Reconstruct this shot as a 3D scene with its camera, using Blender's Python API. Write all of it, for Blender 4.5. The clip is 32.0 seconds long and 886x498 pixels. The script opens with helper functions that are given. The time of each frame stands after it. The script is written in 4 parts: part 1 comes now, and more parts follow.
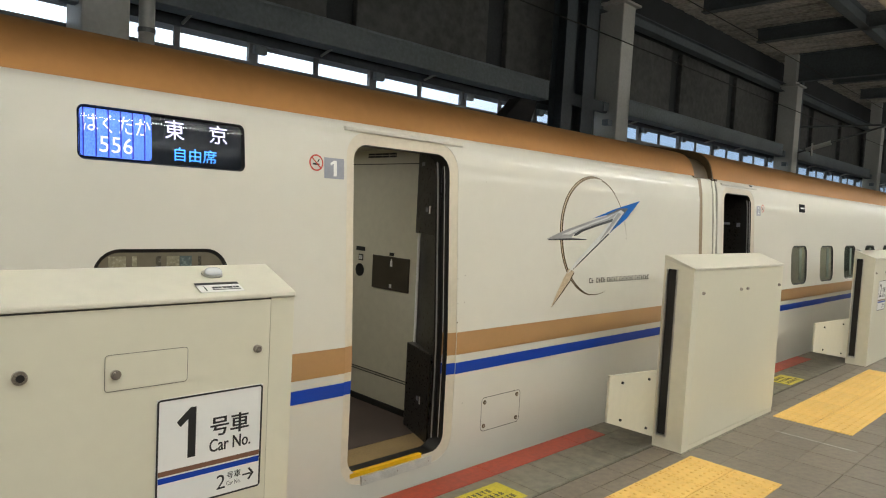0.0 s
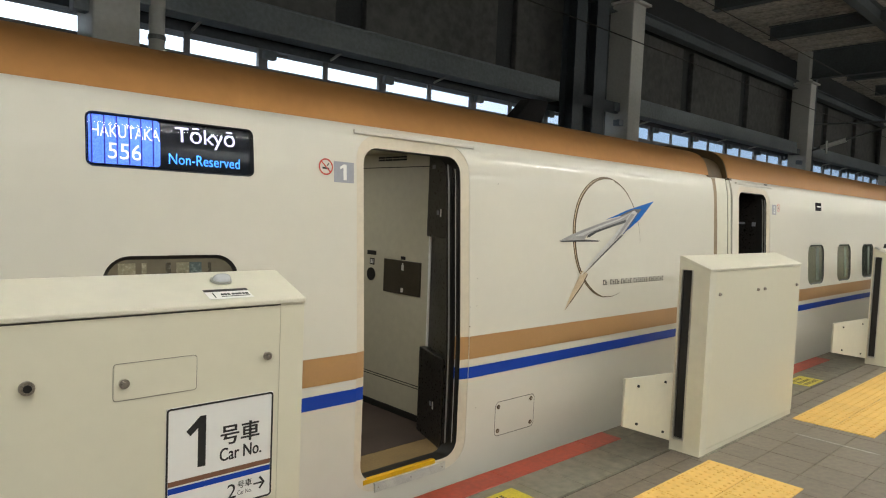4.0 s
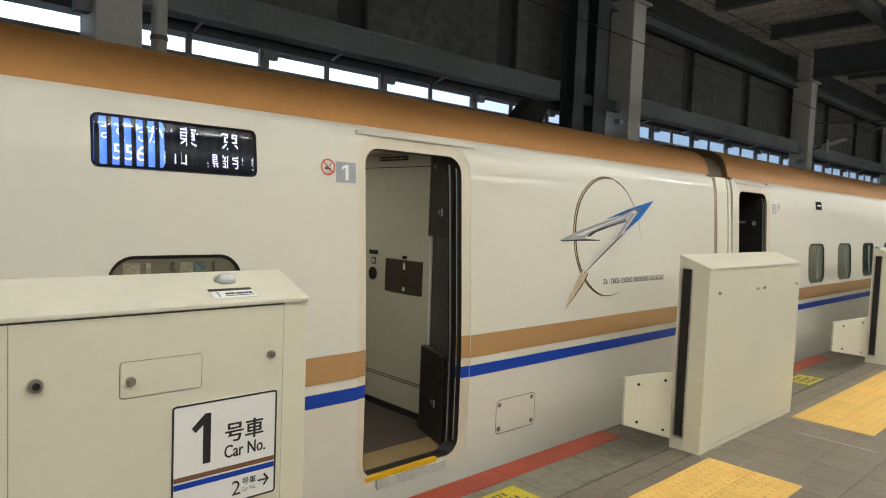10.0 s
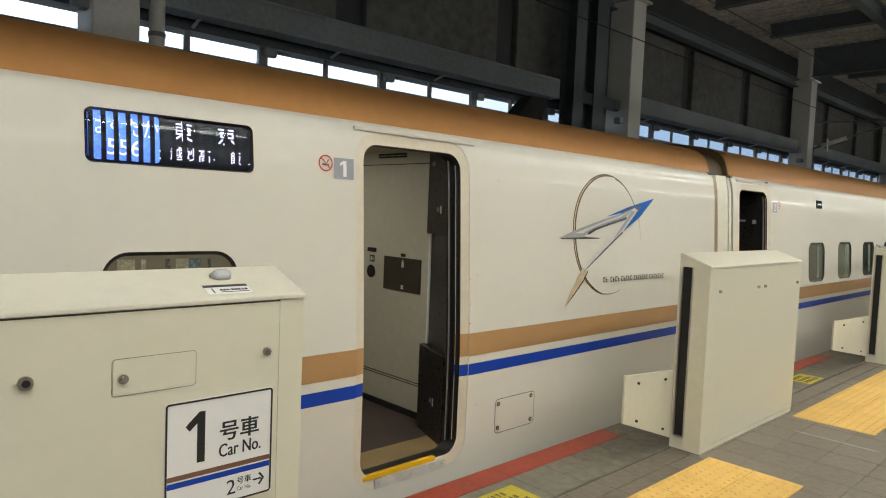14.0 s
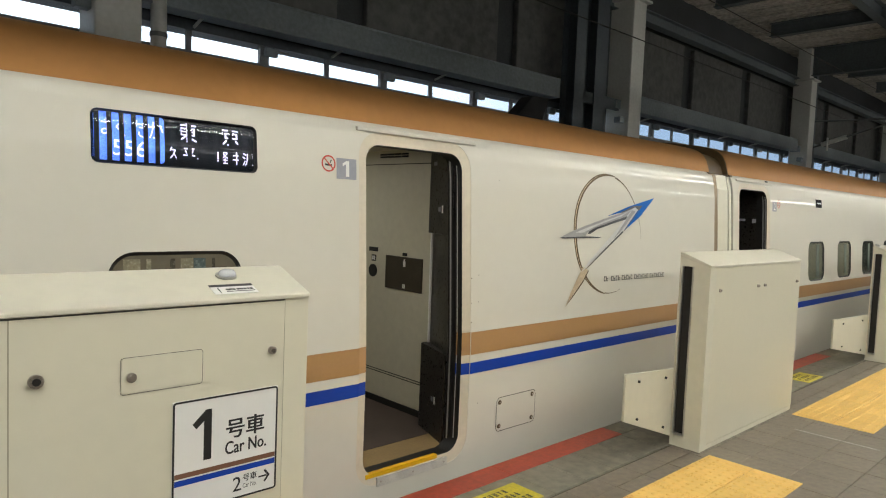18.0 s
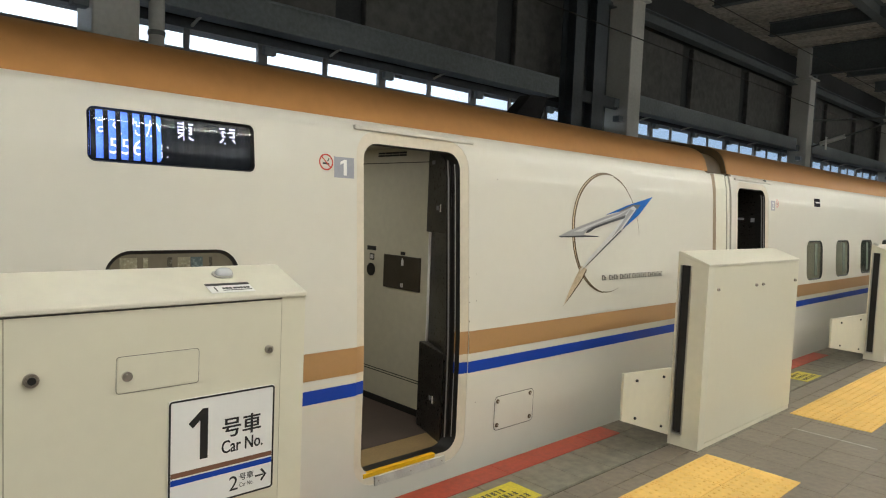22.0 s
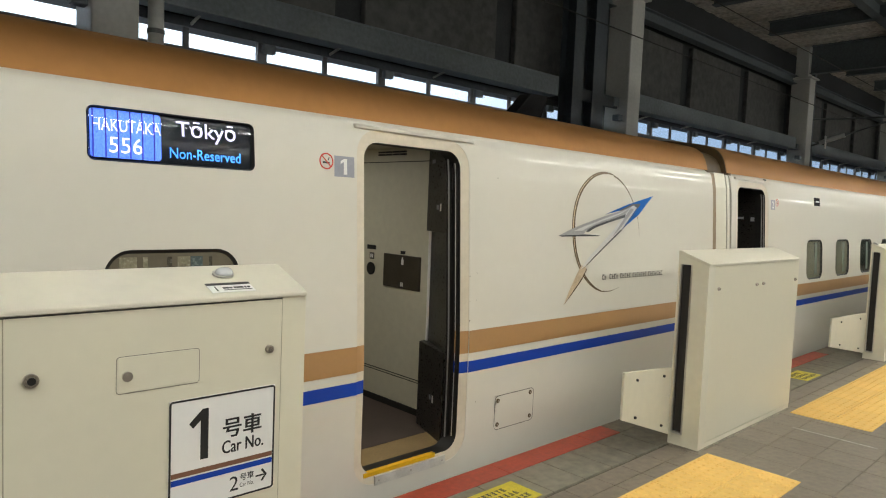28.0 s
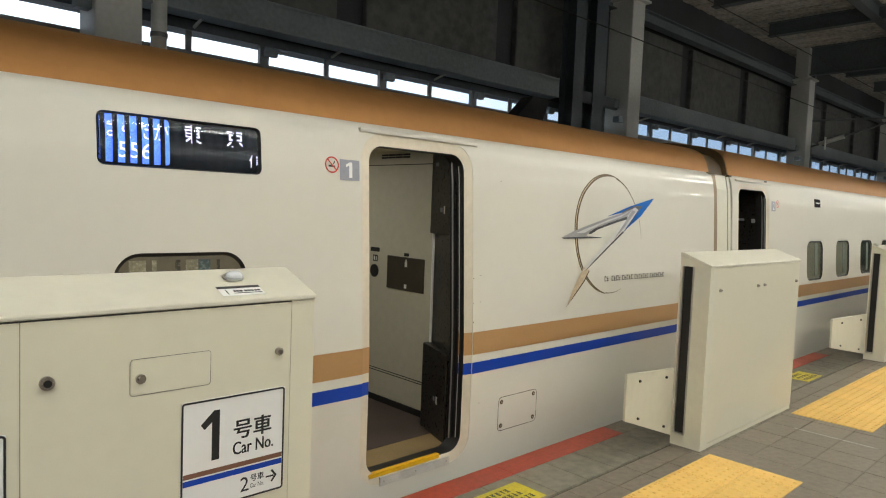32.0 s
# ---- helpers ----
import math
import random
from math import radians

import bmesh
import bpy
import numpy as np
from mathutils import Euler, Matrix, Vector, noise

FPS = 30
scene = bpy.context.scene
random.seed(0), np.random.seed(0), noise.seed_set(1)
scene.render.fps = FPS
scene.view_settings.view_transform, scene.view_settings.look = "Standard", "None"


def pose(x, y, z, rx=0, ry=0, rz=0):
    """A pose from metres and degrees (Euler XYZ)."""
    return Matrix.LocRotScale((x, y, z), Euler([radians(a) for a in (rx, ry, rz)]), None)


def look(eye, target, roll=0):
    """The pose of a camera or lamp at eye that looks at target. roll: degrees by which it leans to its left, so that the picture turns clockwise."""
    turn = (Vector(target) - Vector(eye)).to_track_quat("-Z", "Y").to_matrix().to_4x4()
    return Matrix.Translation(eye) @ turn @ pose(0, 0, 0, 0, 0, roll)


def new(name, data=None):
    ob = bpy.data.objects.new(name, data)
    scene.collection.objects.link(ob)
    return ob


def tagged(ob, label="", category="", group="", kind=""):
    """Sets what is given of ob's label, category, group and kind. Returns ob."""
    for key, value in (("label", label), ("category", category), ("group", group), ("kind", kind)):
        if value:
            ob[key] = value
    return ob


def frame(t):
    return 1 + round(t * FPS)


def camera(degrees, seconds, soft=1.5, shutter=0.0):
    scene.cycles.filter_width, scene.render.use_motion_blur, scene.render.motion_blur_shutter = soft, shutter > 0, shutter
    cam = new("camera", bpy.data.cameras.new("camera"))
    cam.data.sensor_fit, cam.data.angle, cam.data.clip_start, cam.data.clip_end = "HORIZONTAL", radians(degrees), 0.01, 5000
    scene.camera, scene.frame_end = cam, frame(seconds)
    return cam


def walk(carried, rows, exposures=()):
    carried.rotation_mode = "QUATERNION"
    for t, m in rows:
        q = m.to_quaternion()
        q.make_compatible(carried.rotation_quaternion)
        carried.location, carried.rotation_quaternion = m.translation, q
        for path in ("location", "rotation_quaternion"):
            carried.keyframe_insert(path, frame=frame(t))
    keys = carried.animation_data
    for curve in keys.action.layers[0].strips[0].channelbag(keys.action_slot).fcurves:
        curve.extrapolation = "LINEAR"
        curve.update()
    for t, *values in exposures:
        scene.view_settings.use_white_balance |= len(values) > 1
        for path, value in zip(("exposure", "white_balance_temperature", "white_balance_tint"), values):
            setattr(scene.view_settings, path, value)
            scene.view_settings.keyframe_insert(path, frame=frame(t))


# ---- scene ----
EXPO = 0.0
LAMP_COLOR = (0.985, 0.985, 0.93)
LAMP_Z = 3.62
# The 1.5 m wide rows are added fill for the gate fronts, not known luminaires.
LAMP_ROWS = ((-0.72, 185, 0.09, -6.0, 36.0), (-2.1, 205, 0.06, -16.0, 36.0), (-5.6, 246, 1.5, -16.0, -2.05), (-5.6, 50, 0.05, -2.05, 1.05), (-5.6, 140, 1.5, 1.05, 9.0), (-5.6, 480, 0.05, 9.2, 36.0))
PATH = [
    (0, (-4.376, -2.025, 1.610), (-2.9802, -0.5972, 1.4880), 3.01),
    (0.5, (-4.385, -2.037, 1.610), (-2.9332, -0.6662, 1.4974), 3.22),
    (1, (-4.383, -2.033, 1.611), (-2.9200, -0.6739, 1.5075), 3.06),
    (1.5, (-4.381, -2.026, 1.610), (-2.9300, -0.6523, 1.5161), 2.79),
    (2, (-4.375, -2.015, 1.609), (-2.9434, -0.6217, 1.5097), 2.61),
    (2.5, (-4.363, -2.003, 1.606), (-2.9549, -0.5868, 1.4969), 2.46),
    (3, (-4.347, -1.996, 1.606), (-2.9572, -0.5621, 1.4932), 2.40),
    (3.5, (-4.346, -1.994, 1.608), (-2.9706, -0.5462, 1.4934), 2.36),
    (5.5, (-4.355, -2.007, 1.612), (-2.9884, -0.5515, 1.4966), 2.29),
    (6, (-4.356, -2.008, 1.612), (-2.9892, -0.5526, 1.4954), 2.30),
    (6.5, (-4.355, -2.008, 1.612), (-2.9877, -0.5521, 1.4950), 2.30),
    (7, (-4.350, -2.004, 1.611), (-2.9830, -0.5486, 1.4940), 2.32),
    (7.5, (-4.347, -2.005, 1.609), (-2.9801, -0.5492, 1.4919), 2.30),
    (8, (-4.348, -2.006, 1.610), (-2.9806, -0.5507, 1.4918), 2.30),
    (8.5, (-4.349, -2.010, 1.609), (-2.9823, -0.5554, 1.4908), 2.28),
    (9, (-4.356, -2.012, 1.609), (-2.9881, -0.5572, 1.4913), 2.30),
    (9.5, (-4.361, -2.008, 1.609), (-2.9932, -0.5537, 1.4911), 2.29),
    (10, (-4.367, -2.016, 1.613), (-2.9990, -0.5612, 1.4955), 2.25),
    (10.5, (-4.363, -2.012, 1.611), (-2.9948, -0.5582, 1.4923), 2.31),
    (11, (-4.356, -2.008, 1.611), (-2.9874, -0.5538, 1.4912), 2.36),
    (11.5, (-4.351, -2.008, 1.607), (-2.9829, -0.5533, 1.4878), 2.31),
    (12, (-4.345, -2.003, 1.606), (-2.9764, -0.5495, 1.4859), 2.31),
    (12.5, (-4.343, -2.006, 1.605), (-2.9751, -0.5516, 1.4856), 2.28),
    (13, (-4.341, -2.000, 1.605), (-2.9727, -0.5463, 1.4841), 2.34),
    (13.5, (-4.348, -2.000, 1.605), (-2.9789, -0.5465, 1.4850), 2.31),
    (14, (-4.342, -1.995, 1.601), (-2.9731, -0.5424, 1.4810), 2.34),
    (14.5, (-4.339, -1.997, 1.603), (-2.9704, -0.5439, 1.4810), 2.37),
    (16.5, (-4.371, -1.998, 1.607), (-3.0014, -0.5456, 1.4835), 2.34),
    (17, (-4.376, -2.004, 1.606), (-3.0069, -0.5511, 1.4838), 2.30),
    (17.5, (-4.370, -2.005, 1.606), (-3.0011, -0.5520, 1.4830), 2.32),
    (18, (-4.368, -2.007, 1.606), (-2.9991, -0.5546, 1.4825), 2.32),
    (18.5, (-4.379, -2.010, 1.607), (-3.0093, -0.5575, 1.4844), 2.29),
    (19, (-4.374, -2.005, 1.606), (-3.0034, -0.5538, 1.4827), 2.33),
    (19.5, (-4.368, -2.005, 1.606), (-2.9988, -0.5524, 1.4817), 2.32),
    (20, (-4.366, -2.000, 1.605), (-2.9961, -0.5485, 1.4803), 2.36),
    (20.5, (-4.368, -2.005, 1.601), (-2.9974, -0.5533, 1.4761), 2.35),
    (21, (-4.373, -2.009, 1.604), (-3.0014, -0.5591, 1.4782), 2.35),
    (21.5, (-4.365, -2.012, 1.599), (-2.9938, -0.5614, 1.4730), 2.32),
    (22, (-4.360, -2.008, 1.605), (-2.9886, -0.5575, 1.4787), 2.34),
    (22.5, (-4.357, -2.009, 1.604), (-2.9863, -0.5587, 1.4785), 2.35),
    (23, (-4.359, -2.010, 1.604), (-2.9867, -0.5605, 1.4786), 2.33),
    (23.5, (-4.360, -2.013, 1.603), (-2.9879, -0.5632, 1.4769), 2.32),
    (24, (-4.362, -2.012, 1.604), (-2.9900, -0.5623, 1.4776), 2.33),
    (24.5, (-4.372, -2.001, 1.600), (-2.9991, -0.5517, 1.4729), 2.36),
    (25, (-4.373, -2.005, 1.603), (-3.0004, -0.5555, 1.4752), 2.37),
    (25.5, (-4.378, -2.011, 1.603), (-3.0063, -0.5613, 1.4762), 2.33),
    (27.5, (-4.362, -2.000, 1.605), (-2.9896, -0.5517, 1.4778), 2.36),
    (28, (-4.360, -1.998, 1.607), (-2.9871, -0.5497, 1.4772), 2.37),
    (28.5, (-4.362, -1.999, 1.607), (-2.9885, -0.5502, 1.4774), 2.37),
    (29, (-4.370, -2.001, 1.606), (-2.9960, -0.5538, 1.4776), 2.35),
    (29.5, (-4.378, -2.008, 1.610), (-3.0046, -0.5599, 1.4813), 2.33),
    (30, (-4.382, -2.010, 1.609), (-3.0078, -0.5623, 1.4812), 2.32),
    (30.5, (-4.381, -2.012, 1.607), (-3.0069, -0.5640, 1.4797), 2.31),
    (31, (-4.383, -2.012, 1.607), (-3.0086, -0.5641, 1.4794), 2.29),
    (31.5, (-4.385, -2.014, 1.612), (-3.0109, -0.5668, 1.4838), 2.32),
    (32, (-4.399, -2.002, 1.615), (-3.0257, -0.5538, 1.4890), 2.28),
]
cam = camera(67.3, 32.0, soft=1.1)
walk(cam, [(t, look(eye, target, roll)) for t, eye, target, roll in PATH], exposures=[(0.0, EXPO, 6500, 10), (32.0, EXPO, 6500, 10)])

# ---- world and large lights ----
world = bpy.data.worlds.new("sky")
scene.world = world
world.use_nodes = True
wn = world.node_tree
sky = wn.nodes.new("ShaderNodeTexSky")
sky.sky_type, sky.sun_disc = "NISHITA", False
sky.sun_elevation, sky.sun_rotation = radians(50), radians(-160)
sky.air_density, sky.dust_density = 1.5, 4.0
wn.links.new(sky.outputs[0], wn.nodes["Background"].inputs[0])
wn.nodes["Background"].inputs[1].default_value = 0.15

sun_data = bpy.data.lights.new("sun", "SUN")
sun_data.energy, sun_data.angle, sun_data.color = 0.8, radians(20), (1.0, 0.96, 0.9)
sun = new("sun", sun_data)
sun.matrix_world = look((0, 0, 30), (9, 22, 0))


def lamp_row(y, z, x0, x1, watts, width=0.12, up=False):
    """The light of one row of platform luminaires; up=True gives an added upward fill."""
    data = bpy.data.lights.new("row_light", "AREA")
    data.shape, data.size, data.size_y = "RECTANGLE", x1 - x0, width
    data.energy, data.color = watts, LAMP_COLOR
    ob = new("row_light", data)
    ob.matrix_world = pose((x0 + x1) / 2, y, z) @ pose(0, 0, 0, 180 if up else 0)
    return ob


for ly, lw, wide, lx, lend in LAMP_ROWS:
    lamp_row(ly, LAMP_Z - 0.018, lx, lend, lw, wide)
    # Added fill above the housings, to brighten the steelwork and roof deck.
    lamp_row(ly, LAMP_Z + 0.16, lx, lend, lw * 0.55, 0.16, True)

cabin_data = bpy.data.lights.new("cabin_light", "AREA")
cabin_data.shape, cabin_data.size, cabin_data.size_y, cabin_data.energy, cabin_data.color = "RECTANGLE", 0.5, 1.2, 6.0, LAMP_COLOR
cabin_light = new("cabin_light", cabin_data)
cabin_light.matrix_world = pose(-2.0, 2.4, 2.01)

# ---- materials ----
def mat(name, color, rough=0.5, metal=0.0, vary=0.06, scale=6.0, bump=0.0, bump_scale=80.0, dark=None, coat=0.0, spec=0.5, island=0.0, stain=0.0):
    """A surface with two scales of variation in colour and gloss, and fine relief."""
    m = bpy.data.materials.new(name)
    m.use_nodes = True
    n, l = m.node_tree.nodes, m.node_tree.links
    p = n["Principled BSDF"]
    p.inputs["Roughness"].default_value, p.inputs["Metallic"].default_value = rough, metal
    p.inputs["Coat Weight"].default_value, p.inputs["Specular IOR Level"].default_value = coat, spec
    p.inputs["Coat Roughness"].default_value = 0.02
    geo = n.new("ShaderNodeTexCoord")
    big, small = n.new("ShaderNodeTexNoise"), n.new("ShaderNodeTexNoise")
    big.inputs["Scale"].default_value, big.inputs["Detail"].default_value = scale * 0.3, 5
    small.inputs["Scale"].default_value, small.inputs["Detail"].default_value = scale * 6, 4
    info = n.new("ShaderNodeObjectInfo")
    for t in (big, small):
        l.new(geo.outputs["Object"], t.inputs["Vector"])
    add = n.new("ShaderNodeMath")
    add.operation = "ADD"
    l.new(big.outputs["Fac"], add.inputs[0])
    l.new(small.outputs["Fac"], add.inputs[1])
    ramp = n.new("ShaderNodeMapRange")
    ramp.inputs[1].default_value, ramp.inputs[2].default_value = 0.75, 1.25
    l.new(add.outputs[0], ramp.inputs[0])
    mix = n.new("ShaderNodeMix")
    mix.data_type = "RGBA"
    low = dark or tuple(c * (1 - 2.2 * vary) for c in color)
    high = tuple(min(1, c * (1 + vary)) for c in color)
    mix.inputs[6].default_value, mix.inputs[7].default_value = (*low, 1), (*high, 1)
    l.new(ramp.outputs[0], mix.inputs[0])
    out = mix.outputs[2]
    if island:
        hsv = n.new("ShaderNodeHueSaturation")
        r = n.new("ShaderNodeMapRange")
        r.inputs[3].default_value, r.inputs[4].default_value = 1 - island, 1 + island
        l.new(info.outputs["Random"], r.inputs[0])
        l.new(r.outputs[0], hsv.inputs["Value"])
        l.new(out, hsv.inputs["Color"])
        out = hsv.outputs[0]
    if stain:
        st = n.new("ShaderNodeTexNoise")
        st.inputs["Scale"].default_value, st.inputs["Detail"].default_value, st.inputs["Roughness"].default_value = 2.3, 8, 0.7
        l.new(geo.outputs["Object"], st.inputs["Vector"])
        sr = n.new("ShaderNodeMapRange")
        sr.inputs[1].default_value, sr.inputs[2].default_value, sr.inputs[3].default_value, sr.inputs[4].default_value = 0.55, 0.75, 0, stain
        l.new(st.outputs["Fac"], sr.inputs[0])
        mx = n.new("ShaderNodeMix")
        mx.data_type = "RGBA"
        l.new(sr.outputs[0], mx.inputs[0])
        l.new(out, mx.inputs[6])
        mx.inputs[7].default_value = (*[c * 0.45 for c in color], 1)
        out = mx.outputs[2]
    l.new(out, p.inputs["Base Color"])
    rr = n.new("ShaderNodeMapRange")
    rr.inputs[3].default_value, rr.inputs[4].default_value = max(0.02, rough - 0.06), min(1, rough + 0.08)
    l.new(small.outputs["Fac"], rr.inputs[0])
    l.new(rr.outputs[0], p.inputs["Roughness"])
    if bump:
        b, t = n.new("ShaderNodeBump"), n.new("ShaderNodeTexNoise")
        t.inputs["Scale"].default_value, t.inputs["Detail"].default_value = bump_scale, 5
        b.inputs["Strength"].default_value, b.inputs["Distance"].default_value = bump, 0.01
        l.new(geo.outputs["Object"], t.inputs["Vector"])
        l.new(t.outputs["Fac"], b.inputs["Height"])
        l.new(b.outputs[0], p.inputs["Normal"])
    return m


def glow(name, color, strength):
    m = bpy.data.materials.new(name)
    m.use_nodes = True
    p = m.node_tree.nodes["Principled BSDF"]
    p.inputs["Base Color"].default_value = (*color, 1)
    p.inputs["Emission Color"].default_value = (*color, 1)
    p.inputs["Emission Strength"].default_value = strength
    return m


def glass(name, tint, rough=0.0, ior=1.45):
    m = bpy.data.materials.new(name)
    m.use_nodes = True
    p = m.node_tree.nodes["Principled BSDF"]
    p.inputs["Base Color"].default_value = (*tint, 1)
    p.inputs["Transmission Weight"].default_value, p.inputs["Roughness"].default_value, p.inputs["IOR"].default_value = 1.0, rough, ior
    return m


IVORY = mat("ivory_body_paint", (0.68, 0.652, 0.57), 0.55, vary=0.007, scale=2, coat=0.4, spec=0.15)
FRAME_PAINT = mat("ivory_frame_paint", (0.64, 0.575, 0.45), 0.4, vary=0.03, scale=5, stain=0.15)
COPPER = mat("copper_roof_paint", (0.375, 0.185, 0.062), 0.52, 0.55, vary=0.04, scale=3, spec=0.2)
BROWN = mat("bronze_stripe_paint", (0.42, 0.238, 0.10), 0.4, vary=0.02, scale=8, coat=0.2)
BLUE = mat("blue_stripe_paint", (0.007, 0.050, 0.37), 0.4, vary=0.0, scale=8, spec=0.3)
GATE = mat("cream_gate_paint", (0.68, 0.645, 0.51), 0.40, vary=0.010, scale=3, bump=0.008, bump_scale=300)
GATE_TOP = mat("pale_gate_lid_paint", (0.685, 0.66, 0.535), 0.42, vary=0.02, scale=3)
GATE_LID = mat("cream_gate_lid_paint", (0.655, 0.622, 0.51), 0.42, vary=0.02, scale=3)
BLACK = mat("black_rubber", (0.012, 0.011, 0.010), 0.5, vary=0.2, scale=20)
MATTE_BLACK = mat("matte_black_cover", (0.02, 0.02, 0.021), 0.95, vary=0.2, scale=20, spec=0.05)
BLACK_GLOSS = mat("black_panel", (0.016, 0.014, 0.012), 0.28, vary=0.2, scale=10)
TAN = mat("tan_gap_shade", (0.26, 0.185, 0.10), 0.5, vary=0.1, scale=6)
SEAL = mat("dirty_beige_sealant", (0.27, 0.24, 0.19), 0.8, vary=0.25, scale=20)
SEAM = mat("dark_seam", (0.06, 0.055, 0.045), 0.7, vary=0.2, scale=30)
DULL_PLATE = mat("dull_grey_plate", (0.60, 0.58, 0.52), 0.4, 0.1, vary=0.1, scale=30, stain=0.3)
SIGN_BROWN = mat("brown_sign_line", (0.20, 0.095, 0.055), 0.4, vary=0.03, scale=10)
SOFT_SEAM = mat("soft_seam", (0.34, 0.315, 0.225), 0.7, vary=0.1, scale=30)
FAINT_SEAM = mat("faint_seam", (0.50, 0.465, 0.35), 0.7, vary=0.1, scale=30)
CHALK = mat("pale_scuff", (0.42, 0.40, 0.36), 0.8, vary=0.2, scale=40)
STEEL = mat("brushed_steel", (0.55, 0.54, 0.50), 0.33, 0.9, vary=0.1, scale=30)
CHROME = mat("worn_chrome", (0.6, 0.58, 0.55), 0.22, 1.0, vary=0.1, scale=40)
BOLT = mat("grey_lock_metal", (0.48, 0.43, 0.37), 0.32, 0.8, vary=0.2, scale=60)
YELLOW = mat("yellow_sill_paint", (0.75, 0.43, 0.005), 0.45, vary=0.06, scale=20)
TACTILE = mat("yellow_tactile_tile", (0.82, 0.52, 0.14), 0.7, vary=0.04, scale=5, bump=0.03, bump_scale=200, island=0.045, stain=0.10)
PAVER = mat("grey_brown_paver", (0.205, 0.170, 0.128), 0.5, vary=0.12, scale=4, bump=0.05, bump_scale=150, island=0.07, stain=0.45)
GROUT = mat("dark_grout", (0.095, 0.078, 0.06), 0.9, vary=0.2, scale=15)
CONCRETE = mat("platform_edge_concrete", (0.20, 0.183, 0.140), 0.6, vary=0.16, scale=2.5, bump=0.05, bump_scale=120, stain=0.7)
RED = mat("worn_red_edge_paint", (0.41, 0.068, 0.036), 0.55, vary=0.12, scale=5, stain=0.5)
STICKER = mat("yellow_warning_sticker", (0.62, 0.50, 0.03), 0.5, vary=0.12, scale=14, stain=0.3)
SIGN_WHITE = mat("white_sign_film", (0.80, 0.79, 0.76), 0.35, vary=0.006, scale=8)
INK = mat("black_ink", (0.018, 0.018, 0.018), 0.45, vary=0.1, scale=20)
GREY_PLATE = mat("blue_grey_number_plate", (0.30, 0.31, 0.35), 0.4, vary=0.04, scale=10)
RED_INK = mat("red_ink", (0.55, 0.05, 0.03), 0.4, vary=0.05, scale=10)
BRONZE = mat("bronze_emblem_print", (0.12, 0.078, 0.034), 0.35, 0.3, vary=0.12, scale=12)
PALE_BRONZE = mat("pale_bronze_emblem_print", (0.64, 0.51, 0.34), 0.35, 0.1, vary=0.10, scale=12)
SILVER_LIGHT = mat("light_silver_emblem_print", (0.66, 0.65, 0.63), 0.3, 0.3, vary=0.04, scale=9)
SILVER = mat("silver_emblem_print", (0.42, 0.415, 0.405), 0.3, 0.5, vary=0.05, scale=9)
SILVER_DARK = mat("dark_silver_emblem_print", (0.13, 0.13, 0.135), 0.3, 0.5, vary=0.15, scale=9)
SKY_BLUE = mat("bright_blue_emblem_print", (0.003, 0.125, 0.48), 0.4, 0.0, spec=0.15, vary=0.12, scale=9)
CABIN_WALL = mat("grey_beige_cabin_panel", (0.56, 0.525, 0.405), 0.38, vary=0.03, scale=3)
CABIN_FLOOR = mat("dark_brown_cabin_floor", (0.075, 0.052, 0.042), 0.6, vary=0.12, scale=12)
CABIN_MAT = mat("ochre_threshold_floor", (0.26, 0.175, 0.075), 0.65, vary=0.1, scale=14)
BRONZE_PLATE = mat("dark_bronze_plate", (0.10, 0.085, 0.065), 0.3, 0.6, vary=0.1, scale=20)
BELLOWS = mat("brown_gangway_hood", (0.10, 0.064, 0.026), 0.5, vary=0.15, scale=4)
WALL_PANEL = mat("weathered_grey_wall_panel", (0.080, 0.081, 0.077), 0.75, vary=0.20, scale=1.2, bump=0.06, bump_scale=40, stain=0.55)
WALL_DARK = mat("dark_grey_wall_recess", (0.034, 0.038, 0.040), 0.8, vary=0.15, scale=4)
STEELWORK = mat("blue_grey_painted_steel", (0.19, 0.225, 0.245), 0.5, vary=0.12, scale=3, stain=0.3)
# Same steel paint, with the dimness under the roof put into its colour.
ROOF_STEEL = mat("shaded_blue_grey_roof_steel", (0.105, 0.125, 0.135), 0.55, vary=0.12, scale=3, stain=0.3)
COLUMN = mat("pale_painted_column", (0.54, 0.55, 0.52), 0.5, vary=0.05, scale=3, stain=0.15)
DECK = mat("stained_roof_deck", (0.52, 0.50, 0.45), 0.75, vary=0.25, scale=1.5, stain=0.8)
DARK_STEEL = mat("dark_blue_grey_steel", (0.058, 0.072, 0.084), 0.5, vary=0.12, scale=3, stain=0.3)
ALU = mat("grey_window_mullion", (0.17, 0.18, 0.185), 0.5, 0.3, vary=0.08, scale=10)
BALLAST = mat("dark_track_slab", (0.10, 0.095, 0.09), 0.9, vary=0.25, scale=8, bump=0.4, bump_scale=30)
DISTANT = mat("pale_distant_facade", (0.55, 0.50, 0.47), 0.8, vary=0.08, scale=2)
GLASS = glass("window_glass", (0.86, 0.92, 0.97))
BLIND = mat("grey_green_inner_reveal", (0.15, 0.185, 0.145), 0.5, vary=0.08, scale=5)
COVER_GLASS = glass("coated_cover_glass", (0.97, 0.98, 1.0), 0.0, 1.2)
TRAIN_GLASS = mat("dark_green_train_glass", (0.075, 0.092, 0.072), 0.05, vary=0.05, scale=3, coat=1.0, spec=1.0)
WARM_GLASS = mat("brown_tinted_train_glass", (0.155, 0.135, 0.095), 0.05, vary=0.06, scale=3, coat=1.0, spec=1.0)
SMOKE_GLASS = mat("black_display_glass", (0.013, 0.015, 0.019), 0.10, vary=0.1, scale=4, spec=0.3)
